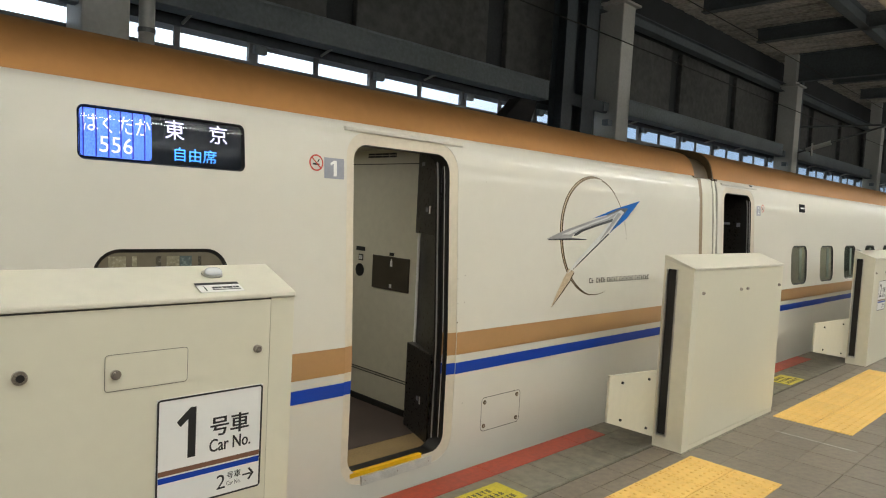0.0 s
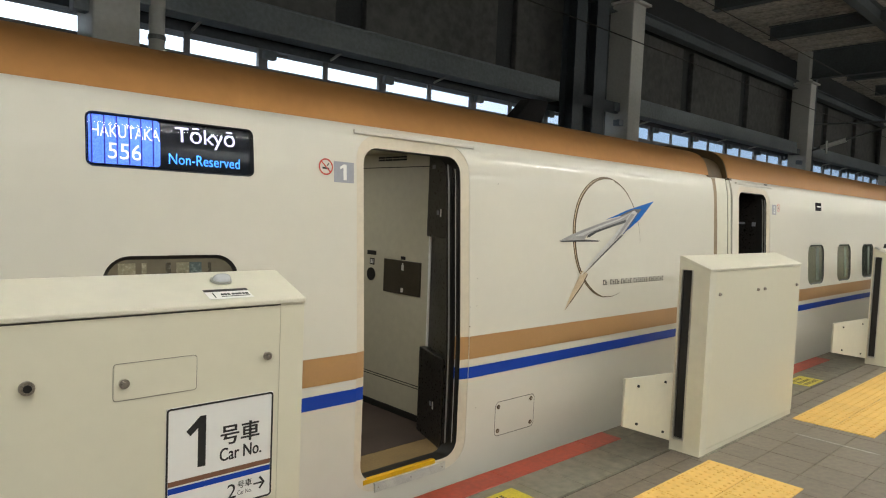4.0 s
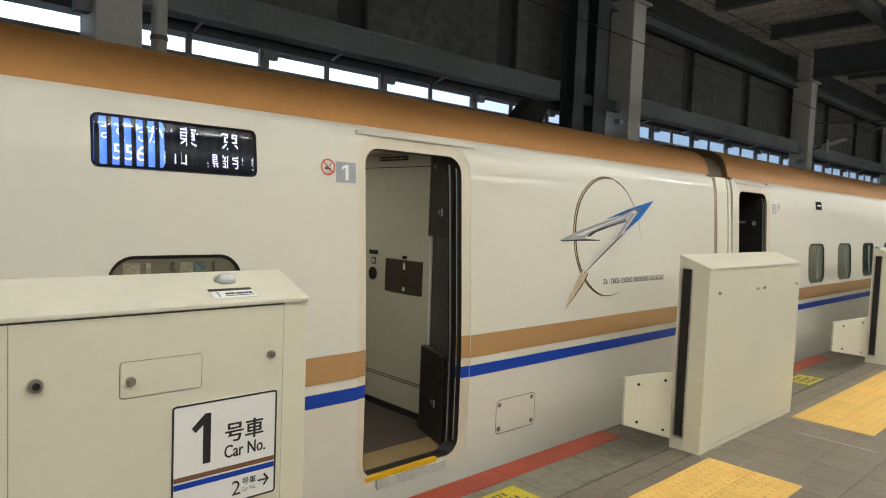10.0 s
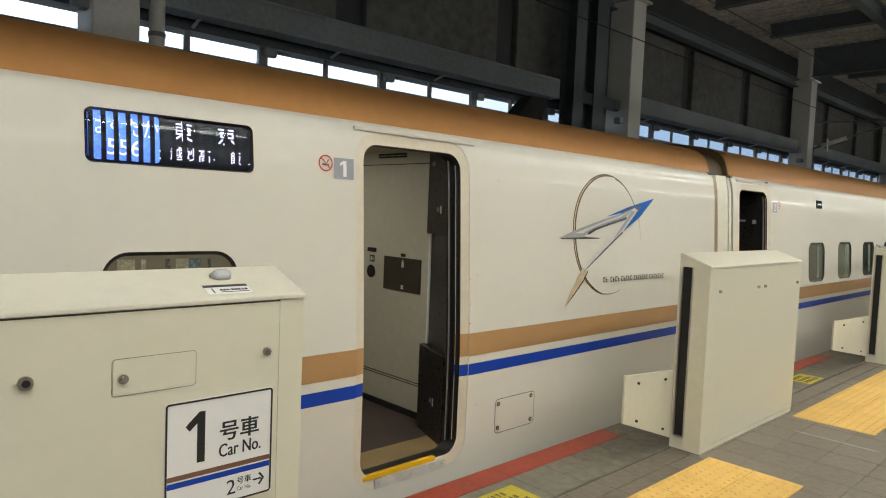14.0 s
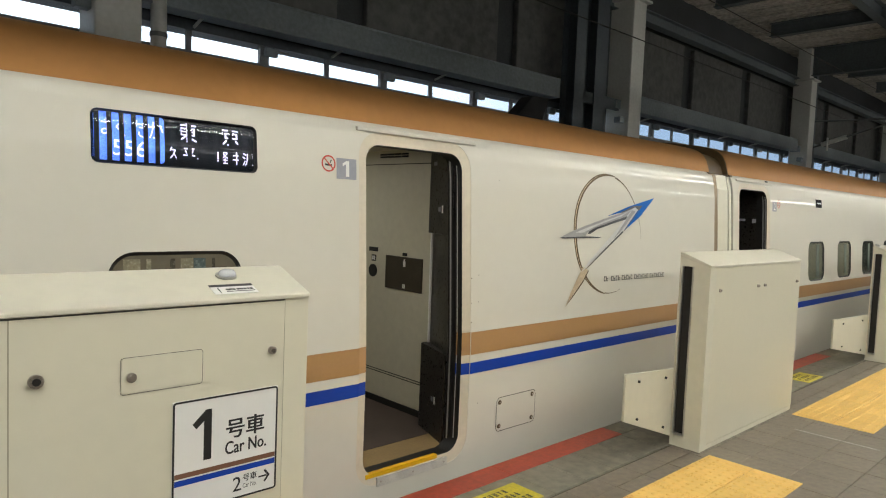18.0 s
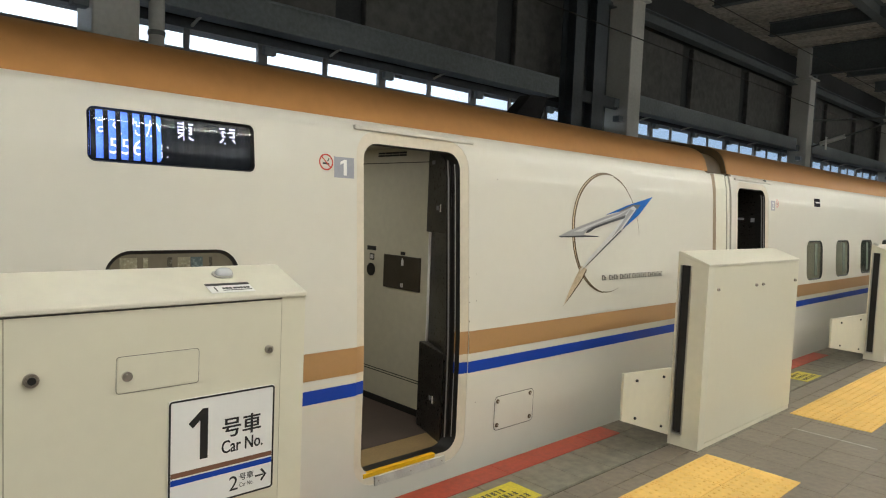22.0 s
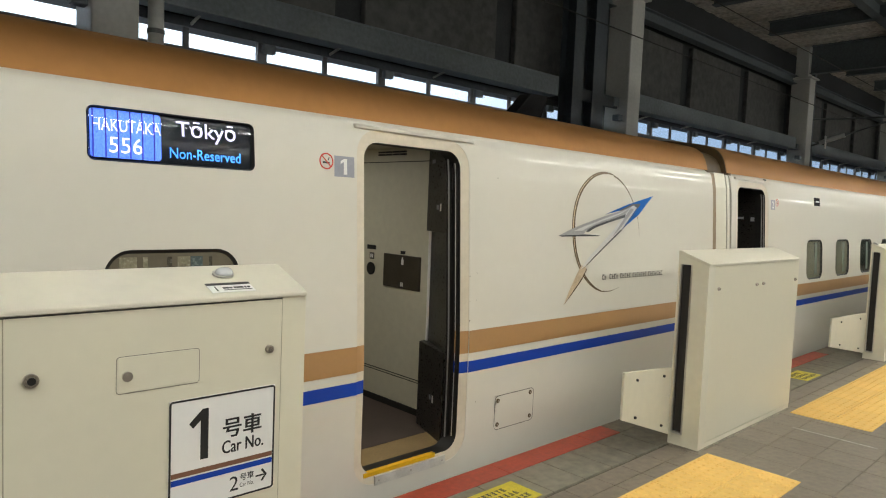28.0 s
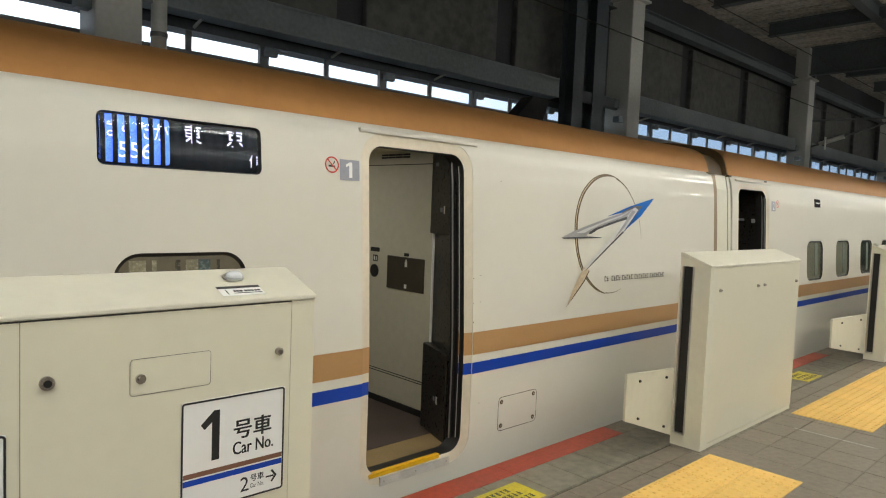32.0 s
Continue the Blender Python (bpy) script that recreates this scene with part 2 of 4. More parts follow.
FILL_PANEL = glow("fill_panel_glow", LAMP_COLOR, 1.0)
TUBE = glow("fluorescent_tube", LAMP_COLOR, 42.0)
LED_BLUE = glow("blue_led", (0.05, 0.165, 0.85), 0.85)
LED_DEEP = glow("deep_blue_led", (0.006, 0.010, 0.22), 0.6)
leds = LED_BLUE.node_tree
dots, place, tone = leds.nodes.new("ShaderNodeTexWhiteNoise"), leds.nodes.new("ShaderNodeTexCoord"), leds.nodes.new("ShaderNodeValToRGB")
grid = leds.nodes.new("ShaderNodeVectorMath")
grid.operation = "SNAP"
grid.inputs[1].default_value = (0.0028, 1.0, 0.0028)
leds.links.new(place.outputs["Object"], grid.inputs[0])
leds.links.new(grid.outputs[0], dots.inputs["Vector"])
leds.links.new(dots.outputs["Value"], tone.inputs[0])
tone.color_ramp.elements[0].color, tone.color_ramp.elements[1].color = (0.02, 0.045, 0.60, 1), (0.16, 0.36, 1.0, 1)
leds.links.new(tone.outputs[0], leds.nodes["Principled BSDF"].inputs["Emission Color"])
UNLIT = mat("unlit_led_black", (0.010, 0.012, 0.015), 0.12, vary=0.1, scale=10, spec=0.3)
LED_WHITE = glow("white_led", (0.76, 0.72, 1.0), 0.92)
LED_CYAN = glow("cyan_led", (0.05, 0.30, 1.0), 1.35)
PALE_LAMP = mat("milky_lamp_dome", (0.60, 0.62, 0.64), 0.2, vary=0.03, scale=10, coat=0.5)


# ---- mesh helpers ----
def mesh_of(bm, material, name="mesh", smooth=False):
    me = bpy.data.meshes.new(name)
    bmesh.ops.recalc_face_normals(bm, faces=bm.faces)
    if smooth:
        for f in bm.faces:
            f.smooth = True
    bm.to_mesh(me)
    bm.free()
    for m in (material if isinstance(material, (list, tuple)) else [material]):
        me.materials.append(m)
    if smooth:
        me.set_sharp_from_angle(angle=radians(35))
    return me


def part(name, bm, material, parent=None, label="", smooth=False):
    """Links a bmesh as one mesh object under a thing or a part."""
    ob = new(name, mesh_of(bm, material, name, smooth) if isinstance(bm, bmesh.types.BMesh) else bm)
    ob.parent = parent
    return tagged(ob, label) if label else ob


def thing(name, label, category, group="", kind="", at=(0, 0, 0)):
    ob = new(name)
    ob.empty_display_size = 0.1
    ob.location = at
    return tagged(ob, label, category, group, kind)


def box(x0, x1, y0, y1, z0, z1, bevel=0.0, seg=2, bm=None):
    b = bmesh.new()
    v = [b.verts.new((x, y, z)) for x in (x0, x1) for y in (y0, y1) for z in (z0, z1)]
    for i in ((0, 1, 3, 2), (4, 6, 7, 5), (0, 4, 5, 1), (2, 3, 7, 6), (0, 2, 6, 4), (1, 5, 7, 3)):
        b.faces.new([v[k] for k in i])
    bmesh.ops.recalc_face_normals(b, faces=b.faces)
    if bevel:
        bmesh.ops.bevel(b, geom=b.edges[:], offset=bevel, segments=seg, affect="EDGES", profile=0.5)
    if bm is None:
        return b
    tmp = bpy.data.meshes.new("tmp")
    b.to_mesh(tmp)
    b.free()
    bm.from_mesh(tmp)
    bpy.data.meshes.remove(tmp)
    return bm


def boxes(items, bevel=0.0):
    bm = bmesh.new()
    for it in items:
        box(*it, bevel=bevel, seg=1, bm=bm)
    return bm


def prism(poly, axis, a, b, bevel=0.0):
    """A closed polygon pushed along an axis from a to b. poly holds the two other coordinates in the order of x, y, z."""
    bm = bmesh.new()

    def pt(p, d):
        q = list(p)
        q.insert(axis, d)
        return q
    lo = [bm.verts.new(pt(p, a)) for p in poly]
    hi = [bm.verts.new(pt(p, b)) for p in poly]
    bm.faces.new(lo)
    bm.faces.new(hi[::-1])
    for i in range(len(poly)):
        j = (i + 1) % len(poly)
        bm.faces.new((lo[i], lo[j], hi[j], hi[i]))
    bmesh.ops.recalc_face_normals(bm, faces=bm.faces)
    if bevel:
        bmesh.ops.bevel(bm, geom=bm.edges[:], offset=bevel, segments=2, affect="EDGES", profile=0.5)
    return bm


def rod(p, q, r, n=10, bm=None, r2=None):
    bm = bm or bmesh.new()
    p, q = Vector(p), Vector(q)
    m = Matrix.Translation((p + q) / 2) @ (q - p).to_track_quat("Z", "Y").to_matrix().to_4x4()
    bmesh.ops.create_cone(bm, cap_ends=True, segments=n, radius1=r, radius2=r if r2 is None else r2, depth=(q - p).length, matrix=m)
    return bm


def round_rect(x0, x1, z0, z1, r, n=6):
    """The outline of a rectangle with rounded corners, as (x, z) pairs."""
    out = []
    for cx, cz, a in ((x1 - r, z1 - r, 0), (x0 + r, z1 - r, 90), (x0 + r, z0 + r, 180), (x1 - r, z0 + r, 270)):
        for k in range(n + 1):
            t = radians(a + 90 * k / n)
            out.append((cx + r * math.cos(t), cz + r * math.sin(t)))
    return out


def text_mesh(body, size, align="LEFT", bold=0.0):
    cu = bpy.data.curves.new("text", "FONT")
    cu.body, cu.size, cu.align_x, cu.offset, cu.resolution_u = body, size, align, bold, 3
    ob = new("text", cu)
    me = bpy.data.meshes.new_from_object(ob.evaluated_get(bpy.context.evaluated_depsgraph_get()))
    bpy.data.objects.remove(ob)
    bpy.data.curves.remove(cu)
    return me


def text_bm(body, x, z, height, width=None, align="LEFT", bold=0.0):
    """Flat letters in the plane y = 0, facing -y, with the foot of the letters at z, scaled to a height and, if given, a width."""
    me = text_mesh(body, 1.0, "LEFT", bold)
    co = np.array([v.co for v in me.vertices])
    lo, hi = co.min(0), co.max(0)
    s = height / (hi[1] - lo[1])
    sx = s if width is None else width / (hi[0] - lo[0])
    wid = (hi[0] - lo[0]) * sx
    x -= {"LEFT": 0, "CENTER": wid / 2, "RIGHT": wid}[align]
    bm = bmesh.new()
    bm.from_mesh(me)
    for v in bm.verts:
        v.co = Vector((x + (v.co.x - lo[0]) * sx, 0, z + (v.co.y - lo[1]) * s))
    bpy.data.meshes.remove(me)
    return bm


# ---- the section of the train's body ----
def yside(z):
    """How far the near side of the body lies from the gates, at a height."""
    if z <= 0.3:
        return 0.88 + 0.05 * ((0.3 - z) / 1.3) ** 2
    if z <= 0.7:
        return 0.88
    d = z - 0.7
    return 0.88 + 0.060 * d * d / (d + 0.12) + 0.40 * max(0.0, z - 1.78) ** 2


MID = 2.57
SIDE = [(yside(z), z) for z in [-0.95 + 0.05 * k for k in range(60)]]
SHOULDER = [(1.02, 2.061), (1.0312, 2.1038), (1.0537, 2.1724), (1.0853, 2.2242), (1.1235, 2.2578), (1.155, 2.2762), (1.191, 2.2905), (1.236, 2.3044), (1.29, 2.3163), (1.42, 2.336), (1.7, 2.366), (2.1, 2.388), (MID, 2.395)]
SIDE += [(0.984, 2.03), (0.999, 2.048)]


def on_skin(bm, lift=0.003, step=0.04):
    """Lays flat artwork (y = 0) onto the curved side of the body."""
    zs = [v.co.z for v in bm.verts]
    z = math.floor(min(zs) / step) * step
    if max(zs) > 0.7:
        while z < max(zs):
            if z > 0.68:
                bmesh.ops.bisect_plane(bm, geom=bm.verts[:] + bm.edges[:] + bm.faces[:], plane_co=(0, 0, z), plane_no=(0, 0, 1), dist=1e-5)
            z += step
    for v in bm.verts:
        v.co.y = yside(v.co.z) - lift + v.co.y
    return bm


def face_bm(poly):
    bm = bmesh.new()
    f = bm.faces.new([bm.verts.new((x, 0, z)) for x, z in poly])
    f.normal_update()
    bmesh.ops.triangulate(bm, faces=[f])
    return bm


def cut(bm, cutters, material, name):
    """The mesh of bm with the closed cutter meshes taken out of it."""
    ob = new("work", mesh_of(bm, material, name))
    tools = []
    for c in cutters:
        t = new("tool", mesh_of(c, material))
        mod = ob.modifiers.new("cut", "BOOLEAN")
        mod.operation, mod.object, mod.solver = "DIFFERENCE", t, "EXACT"
        tools.append(t)
    me = bpy.data.meshes.new_from_object(ob.evaluated_get(bpy.context.evaluated_depsgraph_get()))
    me.name = name
    for t in [ob, *tools]:
        old = t.data
        bpy.data.objects.remove(t)
        bpy.data.meshes.remove(old)
    for p in me.polygons:
        p.use_smooth = True
    me.set_sharp_from_angle(angle=radians(25))
    return me


def backdrop(name, y, label):
    m = glow("sky_glow_gradient", (0.0, 0.0, 0.0), 1.0)
    n, l = m.node_tree.nodes, m.node_tree.links
    pos, sep, ramp = n.new("ShaderNodeNewGeometry"), n.new("ShaderNodeSeparateXYZ"), n.new("ShaderNodeValToRGB")
    span = n.new("ShaderNodeMapRange")
    # Dimmer, bluer glow along x paints in the panes' loss at grazing angles.
    span.inputs[1].default_value, span.inputs[2].default_value = 8.0, 62.0
    ramp.color_ramp.elements[0].color, ramp.color_ramp.elements[1].color = (2.4, 2.6, 2.8, 1), (0.46, 0.64, 0.88, 1)
    l.new(pos.outputs["Position"], sep.inputs[0])
    l.new(sep.outputs["X"], span.inputs[0])
    l.new(span.outputs[0], ramp.inputs[0])
    l.new(ramp.outputs[0], n["Principled BSDF"].inputs["Emission Color"])
    ob = part(name, box(-120, 220, y, y + 0.1, -30, 60), m)
    return tagged(ob, label, "sky", kind="structure")


backdrop("backdrop", 45, "glowing sheet for the sky outside, painted dimmer along x")

# ---- the platform ----
EDGE = 0.727
platform = part("platform", box(-40, 60, -9, EDGE, -1.1, -0.012), GROUT)
tagged(platform, "concrete station platform with dark joints", "platform", kind="structure")
track = part("ground", box(-300, 300, -300, 300, -1.6, -1.25), BALLAST)
tagged(track, "dark concrete track bed beside the platform", "ground", kind="structure")
edge_strip = part("edge_paving", boxes([(x, x + 0.296, 0.222, 0.549, -0.05, 0.0) for x in [-14.2 + 0.3 * k for k in range(150)]] + [(a, b, 0.552, EDGE, -0.05, 0.0) for a, b in ((-14.3, -3.1), (-0.068, 1.76), (4.585, 30.7))], 0.003), CONCRETE)
tagged(edge_strip, "stained grey concrete slabs along the platform edge", "pavement", kind="structure")
red_line = part("red_edge_line", boxes([(a, b, 0.552, EDGE, -0.06, 0.001) for a, b in ((-3.096, -2.203), (-2.2, -1.303), (-1.3, -0.403), (-0.4, -0.072), (1.764, 2.697), (2.7, 3.597), (3.6, 4.58))], 0.002), RED)
tagged(red_line, "worn red warning line painted along the platform edge", "road marking", kind="structure")


def gate(x0, x1, label, slot_left=False, wing=0.0):
    """A waist-high platform gate housing: plinth, body, sloped lid, end posts, slot for the sliding leaf."""
    g = thing("platform_gate", label, "platform gate", "platform gates")
    body = prism([(0.012, 0.0), (0.012, 1.283), (0.212, 1.353), (0.212, 0.0)], 0, x0 + 0.06, x1 - 0.02)
    part("body", body, GATE, g)
    part("front_panel", box(x0 + 0.1, x1 - 0.0944 if not slot_left else x1 - 0.004, 0.0, 0.012, 0.045, 1.272, 0.002), GATE, g)
    part("base_seal", box(x0 - 0.006, x1 + 0.004, -0.012, 0.225, 0.0, 0.006), SEAL, g, "dirty beige sealant round the base")
    part("plinth", box(x0 + 0.06, x1 - 0.004, 0.003, 0.216, 0.0, 0.04, 0.003), GATE, g)
    lid = prism([(-0.006, 1.274), (-0.006, 1.29), (0.205, 1.366), (0.222, 1.366), (0.222, 1.34)], 0, x0, x1, 0.004)
    part("lid", lid, GATE_LID, g, "pale sloped metal lid")
    if slot_left:
        top = lambda y: 1.276 + (y + 0.006) * 0.076 / 0.211
        for y0, y1, z0 in ((0.0, 0.120, 0.0), (0.198, 0.220, 0.0), (0.120, 0.198, 1.272)):
            part("end_post", prism([(y0, z0), (y0, top(y0)), (y1, top(y1)), (y1, z0)], 0, x0 + 0.002, x0 + 0.1), GATE_TOP, g)
        part("end_post", box(x0 + 0.003, x0 + 0.1, 0.120, 0.198, 0, 0.093, 0.002), GATE_TOP, g)
        part("end_post", box(x0 + 0.07, x0 + 0.1, 0.120, 0.198, 0.095, 1.272, 0.002), GATE_TOP, g)
        for pc in ((x0 - 0.003, x0 + 0.03, 0.116, 0.126, 0.09, 1.272), (x0 - 0.003, x0 + 0.03, 0.192, 0.202, 0.09, 1.272), (x0 - 0.003, x0 + 0.03, 0.126, 0.192, 0.085, 0.097)):
            part("slot_frame", box(*pc), STEEL, g)
        part("slot_brush", box(x0 + 0.012, x0 + 0.07, 0.126, 0.192, 0.1, 1.27), BLACK, g, "black rubber seal of the door slot")
    else:
        part("end_post", box(x0, x0 + 0.1, 0.0, 0.222, 0, 1.272, 0.003), GATE_TOP, g)
    part("end_post", box(x1 - 0.0945, x1 - 0.002, 0.001, 0.22, 0, 1.276, 0.001), GATE, g) if not slot_left else None
    if wing:
        lo = prism([(x0 - wing, 0.290), (x0 - wing, 0.597), (x0 - 0.02, 0.550), (x0 - 0.02, 0.072)], 1, 0.207, 0.225, 0.003)
        w = part("wing_box", lo, GATE_TOP, g)
        for sx, sz in ((-0.76 * wing, 0.529), (-0.21 * wing, 0.503), (-0.76 * wing, 0.280), (-0.21 * wing, 0.158)):
            part("screw", rod((x0 + sx, 0.196, sz), (x0 + sx, 0.208, sz), 0.009, 8), BLACK, w)
    return g


def bolt_on(parent, x, z, r=0.014, material=None, ring=True):
    b = part("lock", rod((x, -0.012, z), (x, 0.004, z), r, 16, r2=r), material or BOLT, parent, smooth=True)
    if ring:
        part("lock_core", rod((x, -0.016, z), (x, -0.010, z), r * 0.55, 12), BLACK if material is None else CHROME, b)
    return b


def flat(bm, y):
    for v in bm.verts:
        v.co.y += y
    return bm


def outline(x0, x1, z0, z1, r, w):
    """A flat rounded frame of width w in the plane y = 0."""
    a, b = round_rect(x0, x1, z0, z1, r), round_rect(x0 + w, x1 - w, z0 + w, z1 - w, max(r - w, 0.0005))
    bm = bmesh.new()
    va, vb = [bm.verts.new((x, 0, z)) for x, z in a], [bm.verts.new((x, 0, z)) for x, z in b]
    for i in range(len(a)):
        j = (i + 1) % len(a)
        bm.faces.new((va[i], va[j], vb[j], vb[i]))
    return bm


def car_sign(parent, x0, z1, w, number, other, detail=True):
    """The white car-number panel on a gate, with a black rim and bronze and blue lines."""
    s = part("sign", box(x0, x0 + w, -0.004, 0.001, z1 - w, z1, 0.0015, 1), SIGN_WHITE, parent, "white car number sign with black rim")
    y = -0.0048
    part("rim", flat(outline(x0, x0 + w, z1 - w, z1, 0.012, 0.0065), y), INK, s)
    if number == "1":
        one = [(0.276, -0.562), (0.276, -0.208), (0.209, -0.270), (0.172, -0.223), (0.294, -0.107), (0.348, -0.107), (0.348, -0.562)]
        part("digit", flat(face_bm([(x0 + a * w, z1 + b * w) for a, b in one]), y), INK, s)
    else:
        part("digit", flat(text_bm(number, x0 + 0.13 * w, z1 - 0.55 * w, 0.44 * w, 0.26 * w), y), INK, s)
    for body, a, b, h, ww in (("号車", 0.482, 0.42, 0.185, 0.378), ("Car No.", 0.477, 0.562, 0.12, 0.405)):
        for off in (0, 0.004):
            part("lettering", flat(text_bm(body, x0 + (a + off) * w, z1 - b * w, h * w, ww * w, bold=0.013 if b < 0.5 else 0.006), y - off * 0.05), INK, s)
    for a, b, m in ((0.638, 0.683, SIGN_BROWN), (0.697, 0.749, BLUE)):
        part("line", flat(face_bm([(x0 + 0.02 * w, z1 - b * w), (x0 + 0.98 * w, z1 - b * w), (x0 + 0.98 * w, z1 - a * w), (x0 + 0.02 * w, z1 - a * w)]), y), m, s)
    if detail:
        part("digit", flat(text_bm(other, x0 + 0.557 * w, z1 - 0.93 * w, 0.135 * w, 0.085 * w), y), INK, s)
        part("lettering", flat(text_bm("号車", x0 + 0.657 * w, z1 - 0.855 * w, 0.07 * w, 0.14 * w, bold=0.012), y), INK, s)
        part("lettering", flat(text_bm("Car No.", x0 + 0.657 * w, z1 - 0.915 * w, 0.042 * w, 0.14 * w), y), INK, s)
        part("arrow", flat(face_bm([(x0 + a * w, z1 - b * w) for a, b in ((0.815, 0.858), (0.90, 0.858), (0.90, 0.842), (0.815, 0.842))]), y), INK, s)
        part("arrow", flat(face_bm([(x0 + a * w, z1 - b * w) for a, b in ((0.868, 0.80), (0.884, 0.788), (0.932, 0.85), (0.884, 0.912), (0.868, 0.90), (0.906, 0.85))]), y), INK, s)
    return s


gate_one = gate(-7.2, -3.112, "cream metal platform gate with a car number sign")
for sx in (-4.012,):
    part("panel_line", box(sx - 0.0014, sx + 0.0014, -0.0012, 0.004, 0.04, 1.272), SOFT_SEAM, gate_one)
# This dark strip paints the shadow line beneath the lid's overhang.
part("panel_line", box(-7.1, -3.207, -0.0015, 0.003, 1.2690, 1.2722), SEAM, gate_one)
part("panel_line", box(-3.2070, -3.2058, -0.0008, 0.004, 0.0, 1.272), FAINT_SEAM, gate_one)
door = part("access_door", prism(round_rect(-3.7335, -3.4955, 1.0285, 1.1315, 0.008), 1, -0.002, 0.004), GATE, gate_one)
part("seam", flat(outline(-3.737, -3.492, 1.025, 1.135, 0.011, 0.0014), -0.0012), SEAM, door)
bolt_on(gate_one, -3.708, 1.076, 0.0145, CHROME)
bolt_on(gate_one, -3.95, 1.10, 0.019)
bolt_on(gate_one, -3.254, 1.103, 0.0135, BOLT)
car_sign(gate_one, -3.585, 0.978, 0.357, "1", "2")
car_sign(gate_one, -4.40, 0.978, 0.357, "1", "2")
# signal lamp and small label on the sloped lid
TILT = math.degrees(math.atan2(0.076, 0.211))


def on_lid(bm, x, y):
    """Moves something built round the origin, flat on z = 0, onto the sloped lid."""
    m = pose(x, y, 1.29 + (y + 0.006) * 0.076 / 0.211 + 0.003, TILT, 0, 0)
    bm.transform(m)
    return bm


lamp = part("lamp_base", on_lid(prism(round_rect(-0.036, 0.036, -0.027, 0.027, 0.026), 2, 0.0, 0.005), -3.358, 0.135), STEEL, gate_one)
dome = bmesh.new()
bmesh.ops.create_uvsphere(dome, u_segments=20, v_segments=10, radius=1.0)
for v in dome.verts:
    v.co = Vector((math.copysign(abs(v.co.x) ** 0.7, v.co.x) * 0.031, v.co.y * 0.020, max(v.co.z, -0.1) * 0.020 + 0.006))
part("lamp_dome", on_lid(dome, -3.355, 0.135), PALE_LAMP, lamp, "milky signal lamp dome", smooth=True)
lab = part("lid_label", on_lid(box(-0.075, 0.075, -0.032, 0.032, 0, 0.0012), -3.372, 0.045), SIGN_WHITE, gate_one, "small white label with black print")
part("label_band", on_lid(box(-0.075, 0.075, 0.018, 0.032, 0.001, 0.0022), -3.372, 0.045), INK, lab)
one = text_bm("1", -0.055, -0.024, 0.032)
one.transform(pose(0, 0, 0.0022, -90, 0, 0))
part("digit", on_lid(one, -3.372, 0.045), INK, lab)
for bx, bw in ((-0.028, 0.008), (-0.018, 0.010), (-0.006, 0.009), (0.009, 0.010), (0.021, 0.010), (0.033, 0.009), (0.046, 0.007), (0.056, 0.010)):
    part("print_bar", on_lid(box(bx, bx + bw, -0.008, 0.002, 0.001, 0.0022), -3.372, 0.045), INK, lab)
part("print_bar", on_lid(box(-0.03, 0.068, -0.0185, -0.0155, 0.001, 0.0022), -3.372, 0.045), INK, lab)

gate_two = gate(0.0, 1.688, "cream metal platform gate with a black door slot", slot_left=True, wing=0.64)
for bx in (0.157, 0.805, 0.931, 1.60):
    bolt_on(gate_two, bx, 1.114, 0.012, BOLT)
gate_three = gate(4.68, 9.6, "cream metal platform gate with white notices", slot_left=True, wing=1.28)
car_sign(gate_three, 4.93, 1.015, 0.36, "2", "3")
notice = part("sign", box(5.78, 6.6, -0.004, 0.001, 0.65, 1.012, 0.0015, 1), SIGN_WHITE, gate_three, "white notice with grey print")
for z, h, a, b, m in ((0.985, 0.012, 0.05, 0.4, INK), (0.935, 0.022, 0.0, 0.82, BLUE), (0.90, 0.016, 0.0, 0.82, BROWN), (0.83, 0.03, 0.15, 0.7, GREY_PLATE), (0.76, 0.02, 0.1, 0.72, GREY_PLATE), (0.69, 0.03, 0.35, 0.48, GREY_PLATE)):
    part("print_bar", flat(face_bm([(5.78 + a, z), (5.78 + b, z), (5.78 + b, z + h), (5.78 + a, z + h)]), -0.005), m, notice)
for bx in (4.75, 5.2, 5.9, 6.05, 7.3, 7.5, 8.7, 8.9):
    bolt_on(gate_three, bx, 1.114, 0.012, BOLT)
lamp3 = part("lamp_base", on_lid(prism(round_rect(-0.036, 0.036, -0.027, 0.027, 0.026), 2, 0.0, 0.02), 4.72, 0.19), STEEL, gate_three)


def floor_sticker(x0):
    s = part("floor_sticker", box(x0, x0 + 0.42, 0.235, 0.47, 0.0, 0.0035, 0.001, 1), STICKER)
    tagged(s, "worn yellow warning sticker on the platform edge", "sticker", "floor stickers")
    rnd = random.Random(7)
    for k in range(3):
        line = []
        for j in range(9 - k):
            cx, cy = x0 + 0.045 + j * 0.037, 0.270 + k * 0.062
            line += [(cx, cx + 0.026, cy + d, cy + d + 0.007, 0.003, 0.0045) for d in (0.0, 0.016, 0.032) if rnd.random() < 0.8]
            line.append((cx + 0.010, cx + 0.017, cy - 0.002, cy + 0.040, 0.003, 0.0047))
        part("print_bar", boxes(line), SEAM, s)
    return s


floor_sticker(-1.81)
floor_sticker(2.874)

scratch = part("floor_scuff", box(1.140, 1.158, -0.79, -0.22, 0.0, 0.0015), CHALK)
tagged(scratch, "long pale scratch across the platform pavers", "floor mark", "floor marks")
